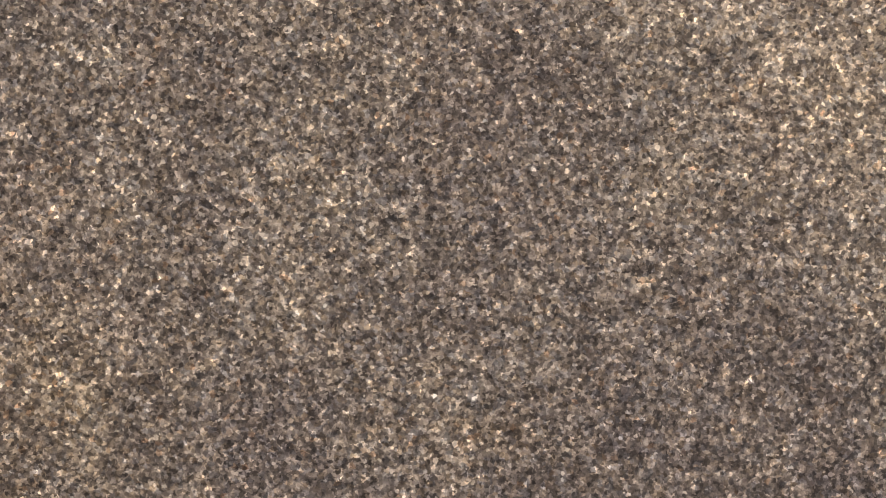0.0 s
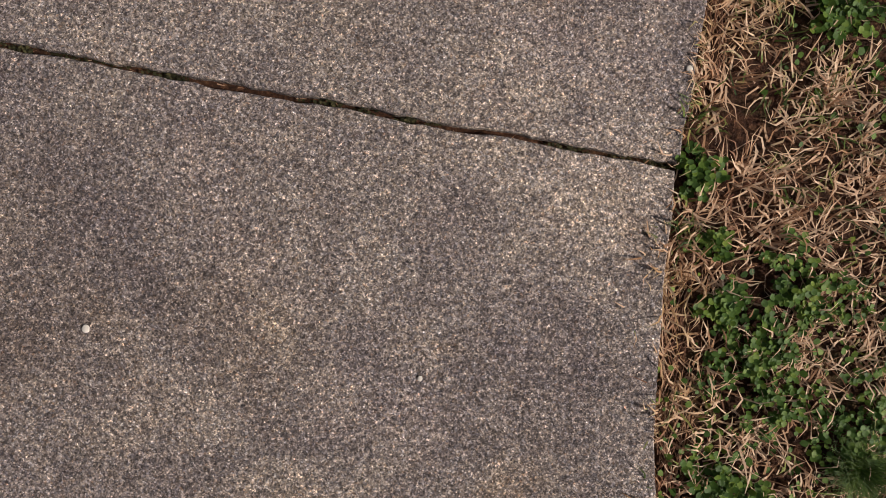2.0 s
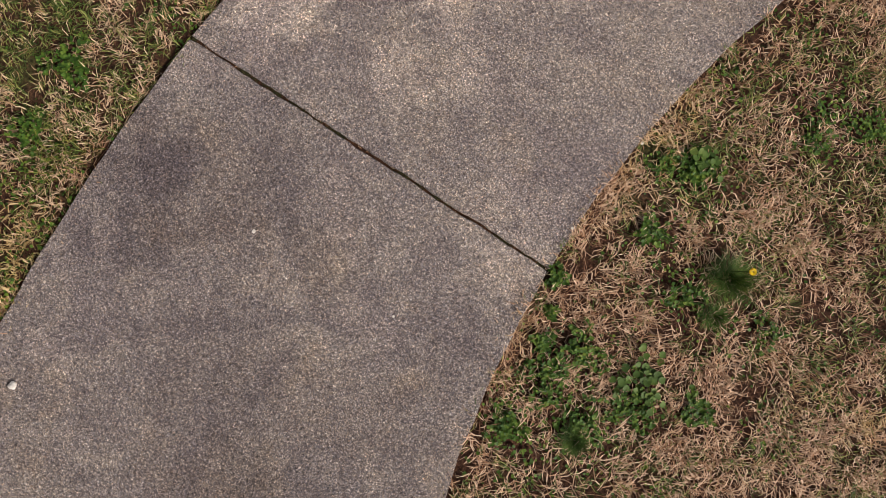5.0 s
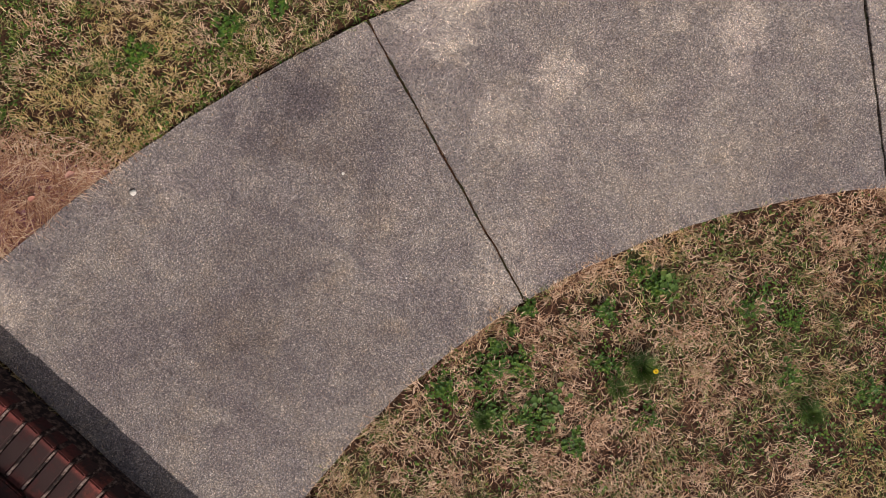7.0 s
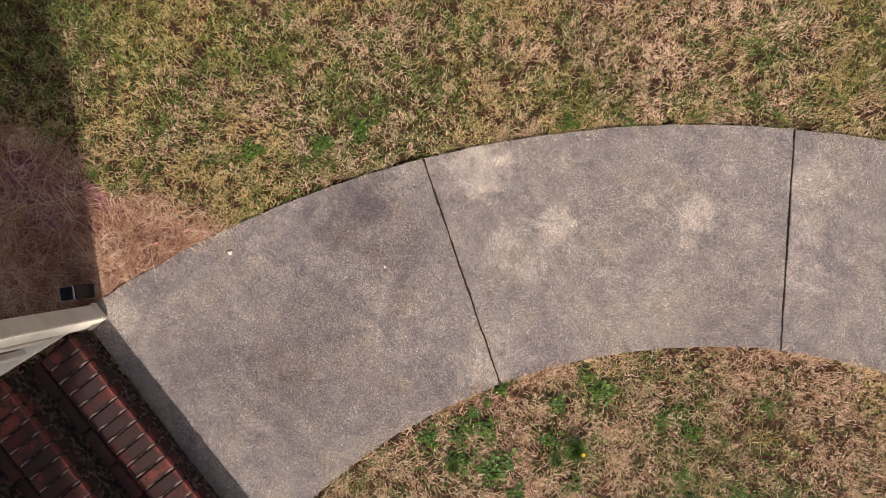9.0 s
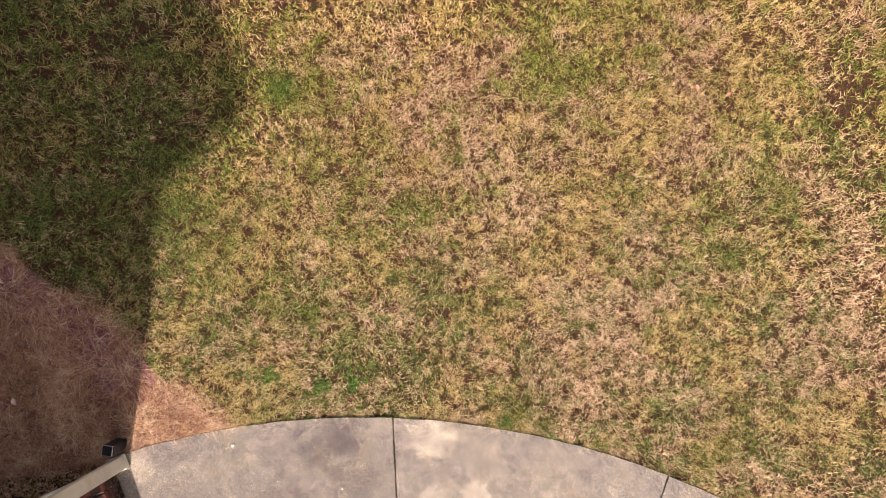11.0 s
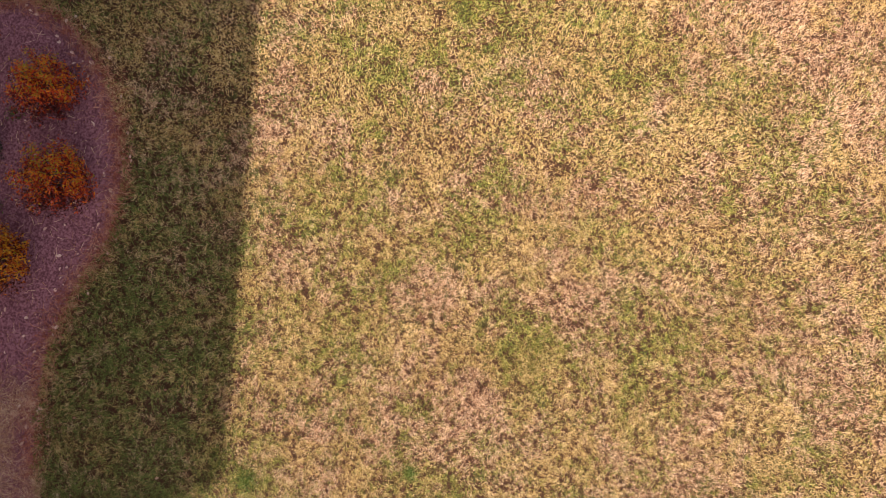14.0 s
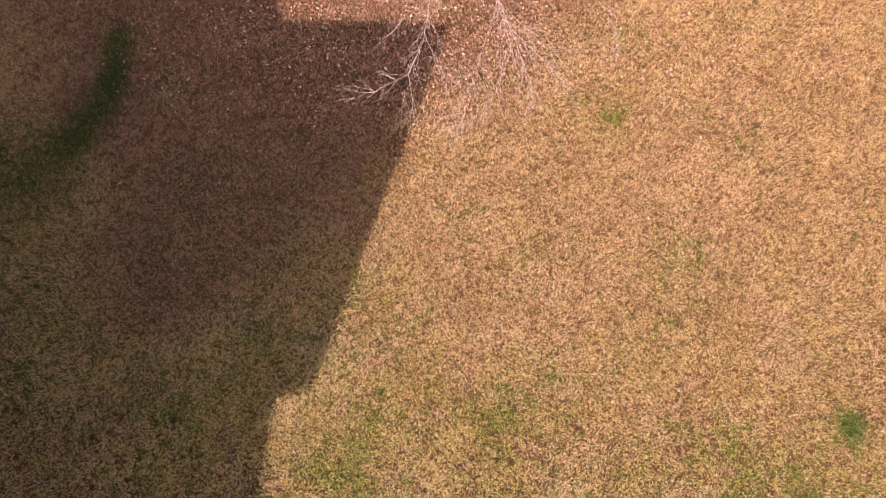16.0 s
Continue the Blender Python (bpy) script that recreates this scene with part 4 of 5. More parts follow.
def clover_patch(x, y, reach, count, leaf):
    a = rng.uniform(0, 6.283, count)
    d = reach * np.sqrt(rng.random(count)) * (0.75 + 0.35 * np.sin(a * 3 + rng.uniform(0, 6)))
    centres = np.stack([x + d * np.cos(a), y + d * np.sin(a), SOIL_Z + 0.008 + 0.020 * rng.random(count) * (1 - d / reach * 0.5)], 1)
    out = inside(centres[:, :2], WALK_EDGE)
    centres = centres[~out]
    v, f = discs(centres, rng.uniform(leaf * 0.6, leaf * 1.15, len(centres)), (-0.45, 0.25), 3, 0.22)
    patch = tagged(new("clover_patch"), "low patch of green clover in the dead grass", "clover", "clover patches in the lawn")
    soup("clover_leaves", v, f, CLOVER, patch)
    tagged(blades("clover_stems", centres[:, :2], (0.02, 0.035), (0.0008, 0.0014), (40, 80), SOIL_Z, CLOVER, bent=False, parent=patch), kind="stuff")
    return patch


for x, y, reach in CLOVERS:
    clover_patch(x, y, reach * 1.25, int(50 + 13000 * reach * reach), rng.uniform(0.0038, 0.0056))
for x, y in ((0.90, 0.30), (0.89, 0.265), (0.93, 0.245), (0.86, 0.22), (0.955, 0.205), (0.83, 0.86), (0.80, 0.89)):
    count = 9
    c = np.stack([x + rng.normal(0, 0.02, count), y + rng.normal(0, 0.02, count), np.full(count, 0.008) + 0.006 * rng.random(count)], 1)
    v, f = discs(c, rng.uniform(0.008, 0.014, count), (-0.3, 0.2), 1, 0.35)
    weed = tagged(new("round_leaf_weed"), "weed with round flat green leaves in the lawn", "weed", "round-leaved weeds")
    soup("leaves", v, f, WEED, weed)
    tagged(blades("stems", c[:, :2], (0.025, 0.035), (0.001, 0.0018), (50, 85), SOIL_Z, WEED, bent=False, parent=weed), kind="stuff")


def leaflets(name, p, size, high, mat, label, category="clover"):
    """A low carpet of small six-sided leaves under the straw."""
    n = len(p)
    r = rng.uniform(*size, n)
    turn = rng.uniform(0, 2 * np.pi, n)
    lean = rng.normal(0, 0.3, (n, 2))
    z = SOIL_Z + rng.uniform(*high, n)
    rows = []
    for k in range(6):
        a = turn + k * np.pi / 3
        reach = r * (0.72 if k == 0 else 1.0) * rng.uniform(0.9, 1.1, n)
        dx, dy = reach * np.cos(a), reach * np.sin(a)
        rows.append(np.stack([p[:, 0] + dx, p[:, 1] + dy, z + dx * lean[:, 0] + dy * lean[:, 1]], 1))
    v = np.stack(rows, 1).reshape(-1, 3)
    f = ((np.arange(n) * 6)[:, None, None] + np.array([[0, 1, 2], [0, 2, 3], [0, 3, 4], [0, 4, 5]])[None]).reshape(-1, 3)
    return tagged(soup(name, v, f, mat), label, category, kind="stuff")


# clover and small weeds that spread loosely under the straw
loose = [rng.normal((x, y), reach * 0.62, (int(8500 * reach * reach) + 30, 2)) for x, y, reach in LOOSE_GREEN]
wide_green = scatter((-1.9, -1.0), (2.2, 2.6), 4200)
keep = lattice(wide_green, 2.6, 41) * 0.6 + lattice(wide_green, 8.0, 42) * 0.4
wide_green = wide_green[rng.random(len(wide_green)) < np.clip((keep - 0.48) * 4.5, 0.02, 1) * np.where(wide_green[:, 0] < 0.3, 0.75, 0.4)]
loose = np.concatenate(loose + [wide_green])
loose = loose[~inside(loose, WALK_EDGE) & ~inside(loose, BED_EDGE)]
leaflets("joint_moss", np.concatenate(joint_moss), (0.0012, 0.0026), (0.0, 0.009), JOINT_MOSS, "dark olive moss growing in the joints", "moss")
leaflets("low_clover", loose, (0.0028, 0.0062), (0.003, 0.017), CLOVER, "small green clover leaves spreading under dead straw")


def feather_weed(x, y, high, reach, count):
    """A soft upright tuft of fine green leaves."""
    spots_here = np.array([[x, y]]) + rng.normal(0, reach * 0.3, (count, 2))
    az = np.arctan2(spots_here[:, 1] - y, spots_here[:, 0] - x)
    weed = tagged(new("feathery_weed"), "tall feathery dark green weed in the lawn", "weed", "feathery weeds")
    blades("fronds", spots_here, (high * 0.6, high * 1.15), (0.0006, 0.0013), (25, 85), SOIL_Z, WEED, 1.2, parent=weed, az=az + rng.normal(0, 0.5, count), slide=0.0)
    return weed


for x, y, high, reach in ((1.015, 0.605, 0.10, 0.044), (1.02, 0.49, 0.05, 0.032), (0.805, 0.010, 0.05, 0.036), (1.535, 1.01, 0.06, 0.05)):
    feather_weed(x, y, high, reach, 1000)
flower = tagged(new("dandelion"), "single yellow dandelion flower on a thin stalk", "flower")
flower.location = (0.998, 0.62, 0)
petals_v, petals_f = [], []
for ring, (r, z, count) in enumerate(((0.0095, 0.0, 20), (0.0075, 0.002, 16), (0.005, 0.004, 12))):
    for k in range(count):
        a = k * 6.283 / count + ring
        c, s = math.cos(a), math.sin(a)
        b = len(petals_v)
        petals_v += [(0.002 * c, 0.002 * s, 0.148 + z), (r * c - 0.0016 * s, r * s + 0.0016 * c, 0.150 + z), (r * c + 0.0016 * s, r * s - 0.0016 * c, 0.150 + z)]
        petals_f.append((b, b + 1, b + 2))
soup("petals", np.array(petals_v), np.array(petals_f), YELLOW, flower)
bm = bmesh.new()
bmesh.ops.create_cone(bm, segments=8, radius1=0.002, radius2=0.0016, depth=0.175, cap_ends=True, matrix=pose(0, 0, 0.061))
part("stalk", bm, WEED, flower)

# green tufts in the wide lawn
TUFTS = [(-0.87, 0.12, 0.09), (-0.56, 1.37, 0.10), (-0.03, 2.76, 0.17), (-0.22, 1.93, 0.07), (-0.41, 1.62, 0.07), (-3.04, 0.27, 0.16), (-3.47, 1.99, 0.10), (-4.77, 3.02, 0.2), (-5.04, 3.14, 0.22), (-2.42, -0.55, 0.2), (-1.96, -0.45, 0.14), (-1.48, 0.21, 0.14), (-0.5, 1.47, 0.12),
         (-2.32, 1.32, 0.12), (-0.06, 2.75, 0.14), (-8.64, 0.45, 0.3), (-4.92, 2.98, 0.2), (-11.35, 6.95, 0.26), (-15.59, 3.05, 0.16), (-10.43, 6.23, 0.22), (-10.22, 6.4, 0.2)]
tuft_spots = {1.0: [], 1.7: []}
for x, y, reach in TUFTS:
    tuft_spots[1.0 if x > -6 else 1.7].append(np.array([[x, y]]) + rng.normal(0, reach * 0.62, (int(1900 * reach), 2)))
for size, p in tuft_spots.items():
    p = np.concatenate(p)
    p = p[~inside(p, WALK_EDGE)]
    g = blades("green_grass", p, (0.035 * size, 0.065 * size), (0.003 * size, 0.005 * size), (8, 55), SOIL_Z, FRESH, bent=False)
    tagged(g, "clumps of fresh green grass in the tan lawn", "grass", kind="stuff")
for x, y, reach in [(-11.381, 6.957, 0.15), (-3.028, 0.27, 0.09), (-3.458, 1.99, 0.06)]:
    p = rng.normal((x, y), reach * 0.7, (int(4800 * reach), 2))
    size = 1.7 if reach > 0.12 else 1.0
    g = blades("grass_tuft", p - np.array([[x, y]]), (0.04 * size, 0.075 * size), (0.003 * size, 0.006 * size), (12, 65), 0.0, WEED, bent=False)
    g.location = (x, y, SOIL_Z)
    tagged(g, "small dense tuft of dark green grass in the lawn", "grass", "green tufts in the lawn", "stuff")
# a strip of dark moss in the shade
MOSS_LINE = np.array([(-12.0, -6.1), (-12.8, -5.61), (-13.4, -5.39), (-14.08, -5.29), (-14.64, -5.37), (-15.4, -5.6)])
at = rng.uniform(0, 5, 11000)
along = np.stack([np.interp(at, np.arange(6), MOSS_LINE[:, k]) for k in (0, 1)], 1)
strip = along + rng.normal(0, 1, along.shape) * ((0.07 + 0.16 * lattice(along, 1.6, 8)) * np.interp(at, (0, 1.2, 2.2, 5), (3.6, 2.2, 1.2, 0.9)))[:, None]
strip = np.concatenate([strip, rng.normal((-12.55, -5.95), (0.55, 0.4), (2600, 2)), rng.normal((-11.9, -6.4), (0.5, 0.5), (2200, 2))])
g = blades("moss", strip, (0.06, 0.10), (0.006, 0.011), (15, 55), SOIL_Z, MOSS, bent=False)
tagged(g, "dark green mossy strip in the shaded lawn", "moss", kind="stuff")


# ---- shrubs ----
def shrub(name, label, x, y, wide, high, leaves, leaf, mat, seed, lumps=0.16, sprays=0):
    """A rounded shrub: twigs from one foot and many small folded leaves."""
    r = np.random.default_rng(seed)
    bush = tagged(new(name), label, "shrub", "shrubs in the planting bed")
    bush.location = (x, y, -0.02)
    u = r.uniform(0, 2 * np.pi, leaves)
    c = r.uniform(0.02, 1.0, leaves)
    depth = 1 - 0.55 * r.random(leaves) ** 1.6
    if sprays:
        # most leaves stand in sprays at the twig ends, with dark gaps between
        home = r.integers(0, sprays, leaves)
        loose = r.random(leaves) < 0.25
        reach = r.uniform(0.82, 1.12, sprays)[home]
        c = np.where(loose, c, np.clip(r.uniform(0.05, 1.0, sprays)[home] + r.normal(0, 0.045, leaves), 0.02, 1.0))
        s = np.sqrt(1 - c * c)
        u = np.where(loose, u, r.uniform(0, 2 * np.pi, sprays)[home] + r.normal(0, 0.075, leaves) / np.maximum(s, 0.15))
        depth = np.where(loose, depth * 0.85, depth * reach)
    s = np.sqrt(1 - c * c)
    lump = 1 + lumps * np.sin(3 * u + seed) * s + lumps * 0.8 * np.sin(5 * u + 2.1 * seed) * c + lumps * r.normal(0, 0.5, leaves)
    p = np.stack([wide * s * np.cos(u), wide * s * np.sin(u), 0.08 + (high - 0.08) * c], 1) * (depth * lump)[:, None]
    out = np.stack([s * np.cos(u), s * np.sin(u), c + 0.3], 1) + r.normal(0, 0.55, (leaves, 3))
    out /= np.linalg.norm(out, axis=1)[:, None]
    along = np.cross(out, r.normal(0, 1, (leaves, 3)))
    along /= np.linalg.norm(along, axis=1)[:, None]
    side = np.cross(out, along)
    ln = leaf * r.uniform(0.7, 1.3, leaves)[:, None]
    v = np.stack([p - along * ln * 0.5, p + side * ln * 0.2 + out * ln * 0.1, p + along * ln * 0.5, p - side * ln * 0.2 + out * ln * 0.1], 1).reshape(-1, 3)
    b = (np.arange(leaves) * 4)[:, None, None]
    f = (b + np.array([[0, 1, 2], [0, 2, 3]])[None]).reshape(-1, 3)
    soup("leaves", v, f, mat, bush)
    tw = 46
    a = r.uniform(0, 2 * np.pi, tw)
    e = r.uniform(0.25, 1.35, tw)
    tip = np.stack([wide * np.cos(e) * np.cos(a), wide * np.cos(e) * np.sin(a), high * np.sin(e)], 1) * r.uniform(0.8, 1.02, (tw, 1))
    foot = np.stack([0.05 * np.cos(a), 0.05 * np.sin(a), np.zeros(tw)], 1)
    sd = np.stack([-np.sin(a), np.cos(a), np.zeros(tw)], 1) * 0.004
    up = np.stack([np.zeros(tw), np.zeros(tw), np.full(tw, 0.006)], 1)
    v = np.stack([foot - sd, foot + sd, foot + up, tip], 1).reshape(-1, 3)
    b = (np.arange(tw) * 4)[:, None, None]
    f = (b + np.array([[0, 1, 3], [1, 2, 3], [2, 0, 3]])[None]).reshape(-1, 3)
    soup("twigs", v, f, TWIG, bush)
    return bush


GOLD = "rounded shrub with orange and golden autumn leaves"
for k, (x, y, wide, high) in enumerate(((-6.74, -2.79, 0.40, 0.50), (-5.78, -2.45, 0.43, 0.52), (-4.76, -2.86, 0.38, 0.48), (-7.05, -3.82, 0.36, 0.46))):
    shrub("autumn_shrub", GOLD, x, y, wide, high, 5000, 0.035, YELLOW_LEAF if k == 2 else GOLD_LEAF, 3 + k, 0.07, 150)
shrub("evergreen_shrub", "very dark dense evergreen shrub in the bed", -5.98, -3.44, 0.31, 0.42, 6500, 0.022, EVERGREEN, 11)
shrub("seedling", "small sparse seedling with yellow-green leaves", -5.35, -3.1, 0.13, 0.14, 60, 0.03, WEED, 14, 0.4)
shrub("seedling", "small sparse seedling with yellow-green leaves", -6.4, -3.15, 0.12, 0.12, 40, 0.03, WEED, 15, 0.4)


# ---- bare tree at the end of the lawn ----
def tube(verts, faces, a, b, ra, rb, sides=5):
    d = (b - a).normalized()
    s = d.orthogonal().normalized()
    t = d.cross(s)
    base = len(verts)
    for p, r in ((a, ra), (b, rb)):
        for k in range(sides):
            w = k * 6.2832 / sides
            verts.append(p + s * (r * math.cos(w)) + t * (r * math.sin(w)))
    for k in range(sides):
        n = (k + 1) % sides
        faces.append((base + k, base + n, base + sides + n))
        faces.append((base + k, base + sides + n, base + sides + k))


def grow(verts, faces, a, way, length, radius, level, r):
    """A limb of short bent pieces that forks into thinner ones."""
    pieces = 5 if level < 2 else 4
    p, d = a, way.normalized()
    for k in range(pieces):
        ra, rb = radius * (1 - 0.7 * k / pieces), radius * (1 - 0.7 * (k + 1) / pieces)
        d = (d + Vector(r.normal(0, 0.06 if level == 1 else 0.16, 3)) + Vector((0, 0, 0.02 if level < 2 else -0.05))).normalized()
        q = p + d * (length / pieces)
        tube(verts, faces, p, q, ra, rb, 6 if level < 2 else 3)
        if level < 4 and k > 0:
            for _ in range(1 + (level == 2)):
                side = (d.orthogonal().normalized())
                side.rotate(Matrix.Rotation(r.uniform(0, 6.283), 3, d))
                grow(verts, faces, q, d * 0.85 + side * r.uniform(0.35, 0.75), length * r.uniform(0.28, 0.45), max(rb * 0.62, 0.0026), level + 1, r)
        p = q


tree = tagged(new("bare_tree"), "leafless small tree with pale pinkish twigs", "tree")
tree.location = (-17.6, 0.35, SOIL_Z)
r = np.random.default_rng(5)
verts, faces = [], []
foot = Vector((0, 0, 0))
p = foot
for k in range(5):
    q = p + Vector((r.normal(0, 0.03), r.normal(0, 0.03), 0.32))
    tube(verts, faces, p, q, 0.10 - k * 0.008, 0.092 - k * 0.008, 9)
    p = q
soup("trunk", np.array([tuple(v) for v in verts]), np.array(faces), BARK, tree)


def bough(verts, faces, stops, radius, twigs, r):
    """A limb through a few bends, with forked twigs along it; it thins to a tip."""
    stops = [Vector(c) for c in stops]
    line = []
    for a, b in zip(stops, stops[1:]):
        steps = max(2, int((b - a).length / 0.14))
        line += [a.lerp(b, k / steps) + Vector(r.normal(0, 0.012, 3)) for k in range(steps)]
    line.append(stops[-1])
    n = len(line) - 1
    for k in range(n):
        tube(verts, faces, line[k], line[k + 1], radius * (1 - 0.8 * k / n), radius * (1 - 0.8 * (k + 1) / n), 5)
        if k > n * 0.3:
            d = (line[k + 1] - line[k]).normalized()
            for _ in range(r.poisson(twigs)):
                side = d.orthogonal().normalized()
                side.rotate(Matrix.Rotation(r.uniform(0, 6.283), 3, d))
                grow(verts, faces, line[k], d * 0.9 + side * r.uniform(0.4, 1.0), r.uniform(0.14, 0.48), 0.0033, 3, r)


crown = p + Vector(tree.location)
BOUGHS = [
    # the limb that reaches lowest over the lawn, and its forks
    ([crown, (-16.4, 0.2, 2.2), (-15.24, 0.02, 2.4), (-14.6, 0.03, 2.1), (-14.28, -0.06, 2.0), (-14.0, -0.44, 1.9), (-13.85, -0.87, 1.7)], 0.0070, 2.2),
    ([(-14.6, 0.03, 2.1), (-14.28, -0.06, 2.0), (-14.03, 0.06, 1.9), (-13.55, 0.1, 1.7)], 0.0050, 3.6),
    ([(-14.85, 0.02, 2.2), (-14.51, 0.28, 2.0), (-14.4, 0.57, 1.8)], 0.0040, 2.5),
    ([(-15.09, 0.01, 2.3), (-14.85, -0.46, 2.2), (-14.6, -0.72, 2.0)], 0.0022, 1.3),
    # a fainter spray of thin limbs beside it
    ([crown, (-16.5, 0.6, 2.2), (-15.53, 0.88, 2.3), (-14.96, 1.2, 2.0), (-14.64, 1.01, 1.9), (-14.27, 0.85, 1.8)], 0.0059, 3.4),
    ([(-15.53, 0.88, 2.3), (-14.81, 1.43, 1.9), (-14.32, 1.67, 1.7)], 0.0034, 3.8),
    ([(-14.96, 1.2, 2.0), (-14.21, 1.02, 1.7), (-13.79, 0.69, 1.6)], 0.0034, 2.5),
    ([(-15.53, 0.88, 2.3), (-14.6, 0.8, 1.9), (-13.74, 0.66, 1.6)], 0.0032, 2.4),
    ([(-15.57, 0.87, 2.2), (-15.3, 1.4, 2.0), (-15.09, 1.87, 1.8)], 0.0028, 2.4),
    ([(-15.3, 0.98, 2.2), (-14.97, 1.87, 1.7), (-14.7, 2.01, 1.6)], 0.0030, 3.0),
    ([crown, (-16.7, 1.5, 2.2), (-15.94, 2.2, 2.2), (-15.57, 2.58, 2.0), (-15.4, 2.6, 1.8)], 0.0045, 2.3),
    ([crown, (-18.3, 1.2, 2.6), (-19.2, 1.9, 3.6)], 0.0300, 2.3),
    ([crown, (-18.5, -0.5, 2.7), (-19.4, -1.2, 3.5)], 0.0300, 2.3),
    ([crown, (-17.8, 0.3, 3.0), (-17.9, 0.5, 4.3)], 0.0350, 2.8),
]
for stops, radius, twigs in BOUGHS:
    verts, faces = [], []
    bough(verts, faces, [Vector(c) - Vector(tree.location) for c in stops], radius, twigs, r)
    soup("limb", np.array([tuple(v) for v in verts]), np.array(faces), BARK, tree)


# ---- fallen leaves and small litter ----
def fallen(name, p, size, mat, label, z):
    n = len(p)
    a = rng.uniform(0, 6.283, n)
    s = rng.uniform(*size, n)
    verts, faces = [], []
    shape = [(-0.5, 0, 0.0), (-0.2, -0.3, 0.16), (0.25, -0.24, 0.2), (0.55, 0, 0.04), (0.2, 0.27, 0.2), (-0.22, 0.28, 0.12), (0.05, 0, 0.0)]
    for i in range(n):
        m = Matrix.Translation((p[i, 0], p[i, 1], z)) @ Matrix.Rotation(a[i], 4, "Z") @ Matrix.Rotation(rng.normal(0, 0.35), 4, "X") @ Matrix.Rotation(rng.normal(0, 0.3), 4, "Y")
        b = len(verts)
        verts += [tuple(m @ (Vector(c) * s[i])) for c in shape]
        faces += [(b + 6, b + k, b + (k + 1) % 6) for k in range(6)]
    return tagged(soup(name, np.array(verts), np.array(faces), mat), label, "fallen leaves", kind="stuff")


under = rng.normal((-17.2, 0.6), (1.2, 3.4), (2600, 2))
under = np.concatenate([under, rng.uniform((-18.5, -5), (-12.5, 6), (220, 2)), rng.normal((-16.2, -3.0), (0.9, 1.9), (330, 2))])
pale = np.concatenate([rng.normal((-17.3, 0.5), (0.8, 4.0), (330, 2)), rng.normal((-15.6, -3.2), (1.1, 1.6), (280, 2))])
fallen("fallen_leaves", pale, (0.028, 0.06), PALE_LEAF, "bleached curled leaves strewn under the tree", 0.02)
fallen("fallen_leaves", under, (0.03, 0.065), DRY_LEAF, "pale curled fallen leaves scattered below the tree", 0.02)
litter = rng.uniform((-10, -2), (-2, 6), (34, 2))
litter = litter[~inside(litter, WALK_EDGE)]
litter = np.concatenate([litter, [(-2.95, -0.6), (-13.34, 0.43), (-14.17, -2.55), (-14.5, -2.2), (-15.02, 3.69), (-14.74, 3.16), (-0.98, -0.72), (-0.9, -0.83), (-0.88, -0.66), (-2.85, -0.67), (-7.73, 1.15), (-14.02, -2.6), (-14.3, -2.35)]])
fallen("fallen_leaves", litter, (0.022, 0.045), DRY_LEAF, "single pinkish-brown leaves lying on the lawn", 0.015)
chips = scatter((-7.8, -5.0), (-0.9, -0.6), 9, (WALK_EDGE,), BED_EDGE)
rim = np.array([(x + rng.normal(0, 0.04), y - abs(rng.normal(0, 0.05))) for x, y in BED_EDGE[8:18] for _ in range(7)]) + rng.normal(0, 0.12, (70, 2))
fallen("fallen_leaves", np.concatenate([chips, rim]), (0.025, 0.06), PALE_LEAF, "pale leaf bits caught in the planting bed", -0.005)

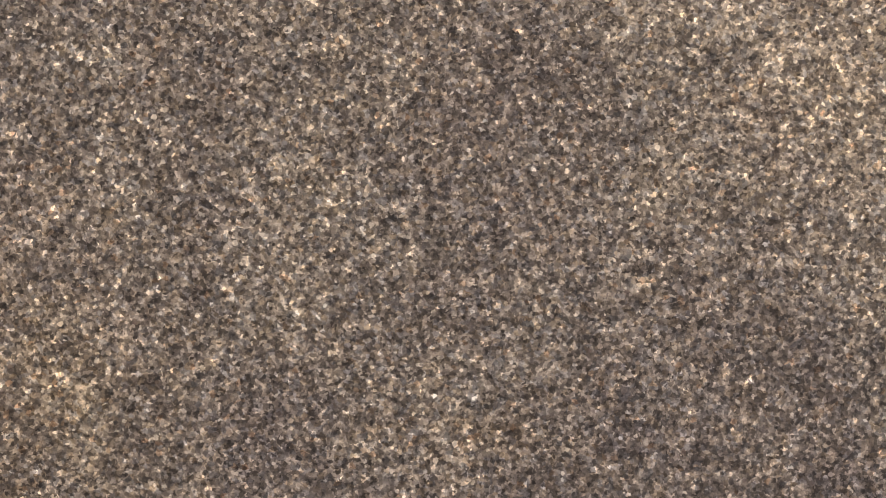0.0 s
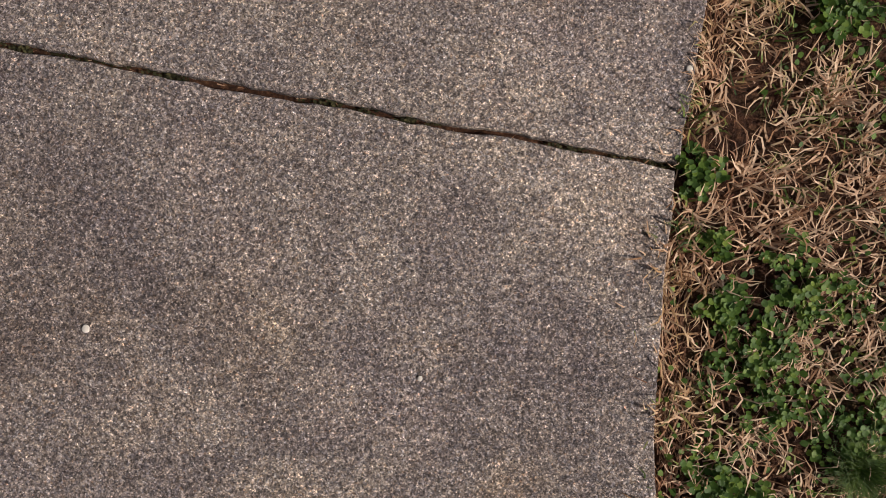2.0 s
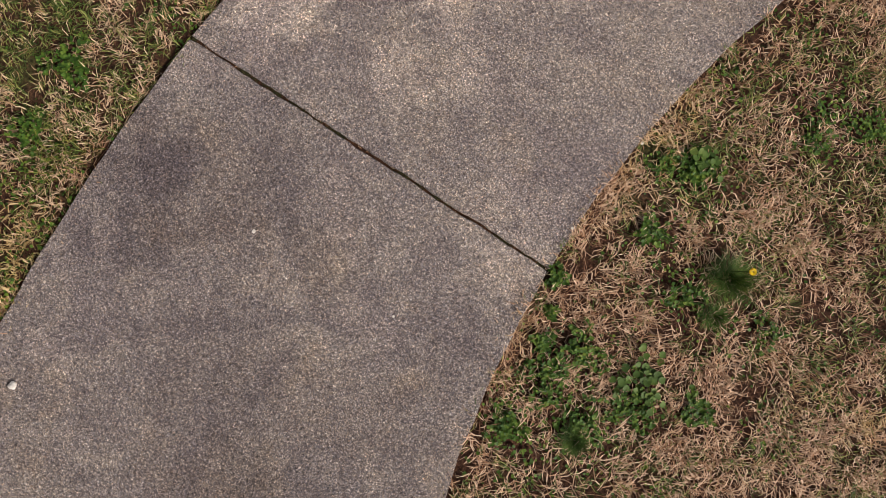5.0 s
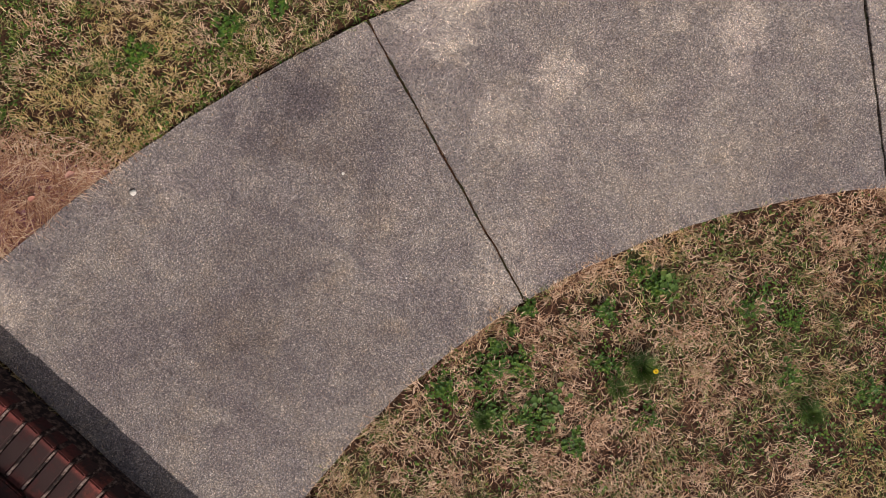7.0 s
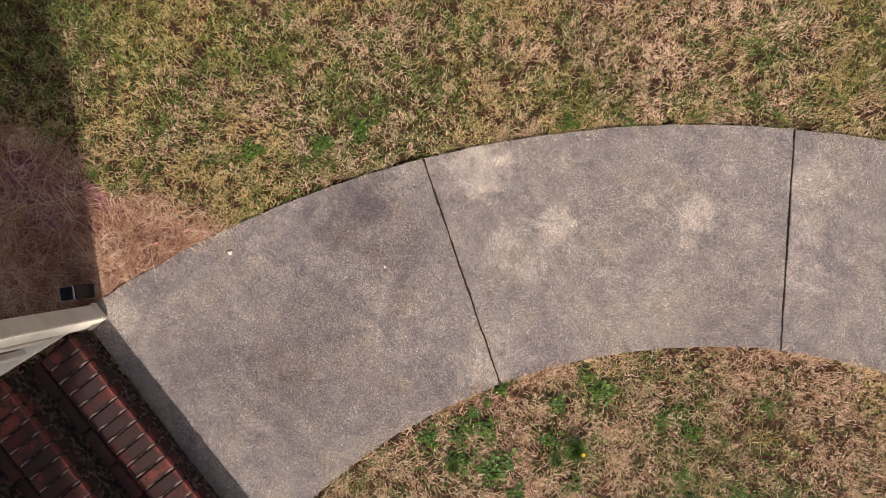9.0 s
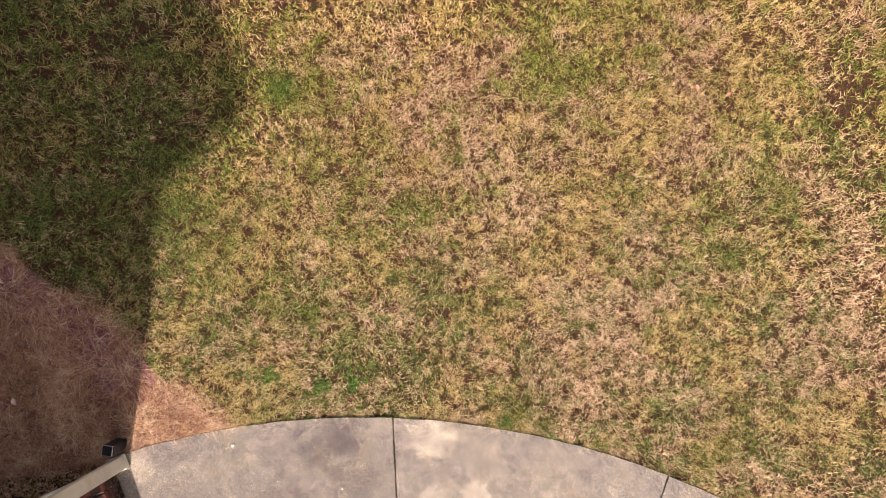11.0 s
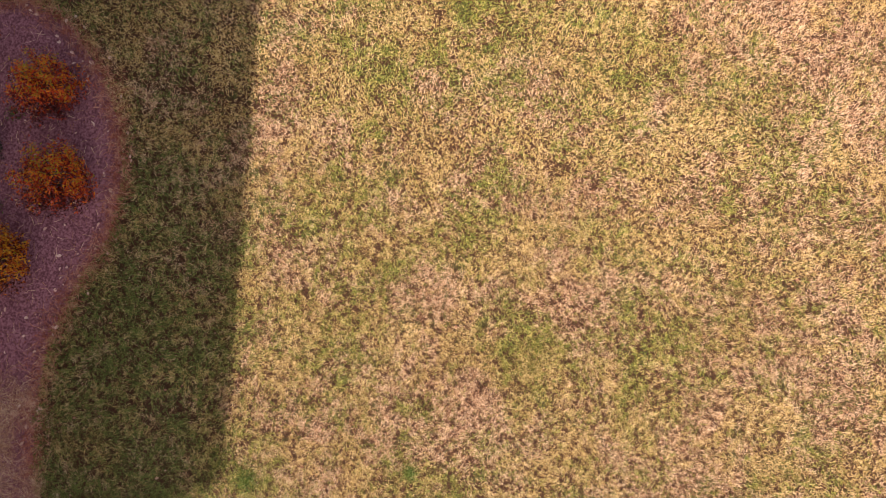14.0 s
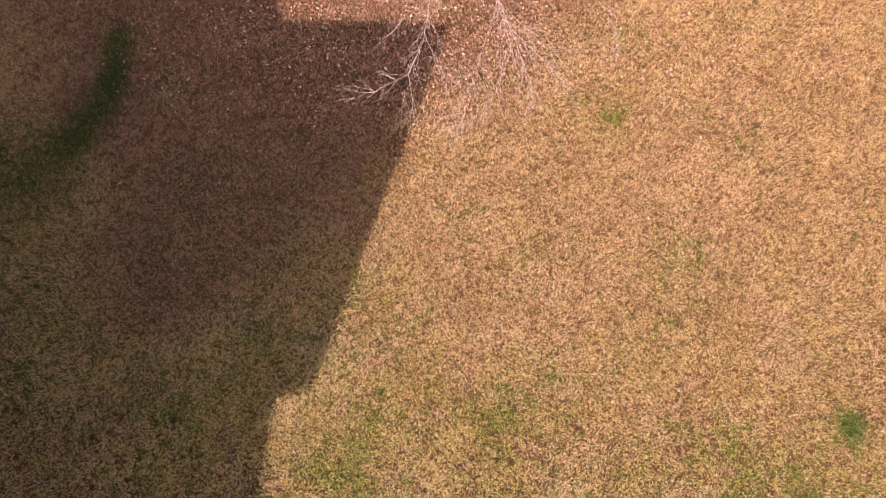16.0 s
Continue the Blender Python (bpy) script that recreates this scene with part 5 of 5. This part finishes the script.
ball = tagged(new("ball"), "small orange ball in dead grass beside the walkway", "ball")
ball.location = (0.674, -0.70, 0.002)
bm = bmesh.new()
bmesh.ops.create_icosphere(bm, subdivisions=3, radius=0.025)
part("shell", bm, ORANGE, ball)
for x, y, size in ((-0.687, -0.517, 0.012), (0.2, 0.11, 0.004), (-0.26, 0.16, 0.006), (0.632, 0.853, 0.005), (0.553, 0.548, 0.005)):
    bm = bmesh.new()
    bmesh.ops.create_icosphere(bm, subdivisions=2, radius=size)
    for v in bm.verts:
        v.co += noise.noise_vector(v.co * 90) * size * 0.35
        v.co.z *= 0.45
    stone = part("pebble", bm, PALE_STONE)
    stone.location = (x, y, size * 0.3)
    tagged(stone, "small pale pebble lying on the concrete", "pebble", "pebbles on the walkway")

stalk = blades("dry_stalk", np.array([(0.555, -0.305)]), (0.105, 0.106), (0.0022, 0.0024), (1, 2), 0.003, NEEDLES, 0.1, az=np.array([0.64]), slide=0.5)
tagged(stalk, "single pale dry stalk lying on the concrete", "stalk")

# ---- house: stands out of view and shades the lawn ----
ROOF_HIGH = 6.5
SHIFT = (SUN_WAY.x / SUN_WAY.z * ROOF_HIGH, SUN_WAY.y / SUN_WAY.z * ROOF_HIGH)
# unseen roof, cut to the shade outline on the lawn; walkway left unshaded
SHADE_ROOF = [(3.0, -0.72), (0.72, -1.155), (-0.62, -1.40), (-0.82, -1.27), (-1.43, -0.97), (-2.56, -0.68), (-3.0, 0.04), (-9.4, -0.93), (-10.1, -1.03), (-10.25, -0.54),
         (-16.88, -0.02), (-16.26, -2.92), (-17.2, -3.5), (-19.6, -6.2), (-18.4, -10.5), (-12.0, -12.0), (3.0, -8.0)]
SHADE_ROOF = [(x + SHIFT[0], y + SHIFT[1]) for x, y in SHADE_ROOF]
house = tagged(new("house"), "unseen red brick house, its flat roof shaped to shade the lawn", "house")
bm = bmesh.new()
prism(bm, SHADE_ROOF, ROOF_HIGH - 0.06, ROOF_HIGH)
part("roof", bm, SHINGLE, house)
bm = bmesh.new()
prism(bm, [(SHADE_ROOF[10][0] + 0.8, -5.75), (12.0, -5.75), (12.0, -11.0), (SHADE_ROOF[14][0] + 1.2, -11.0)], -0.05, ROOF_HIGH - 0.06)
part("wall", bm, WALL, house)
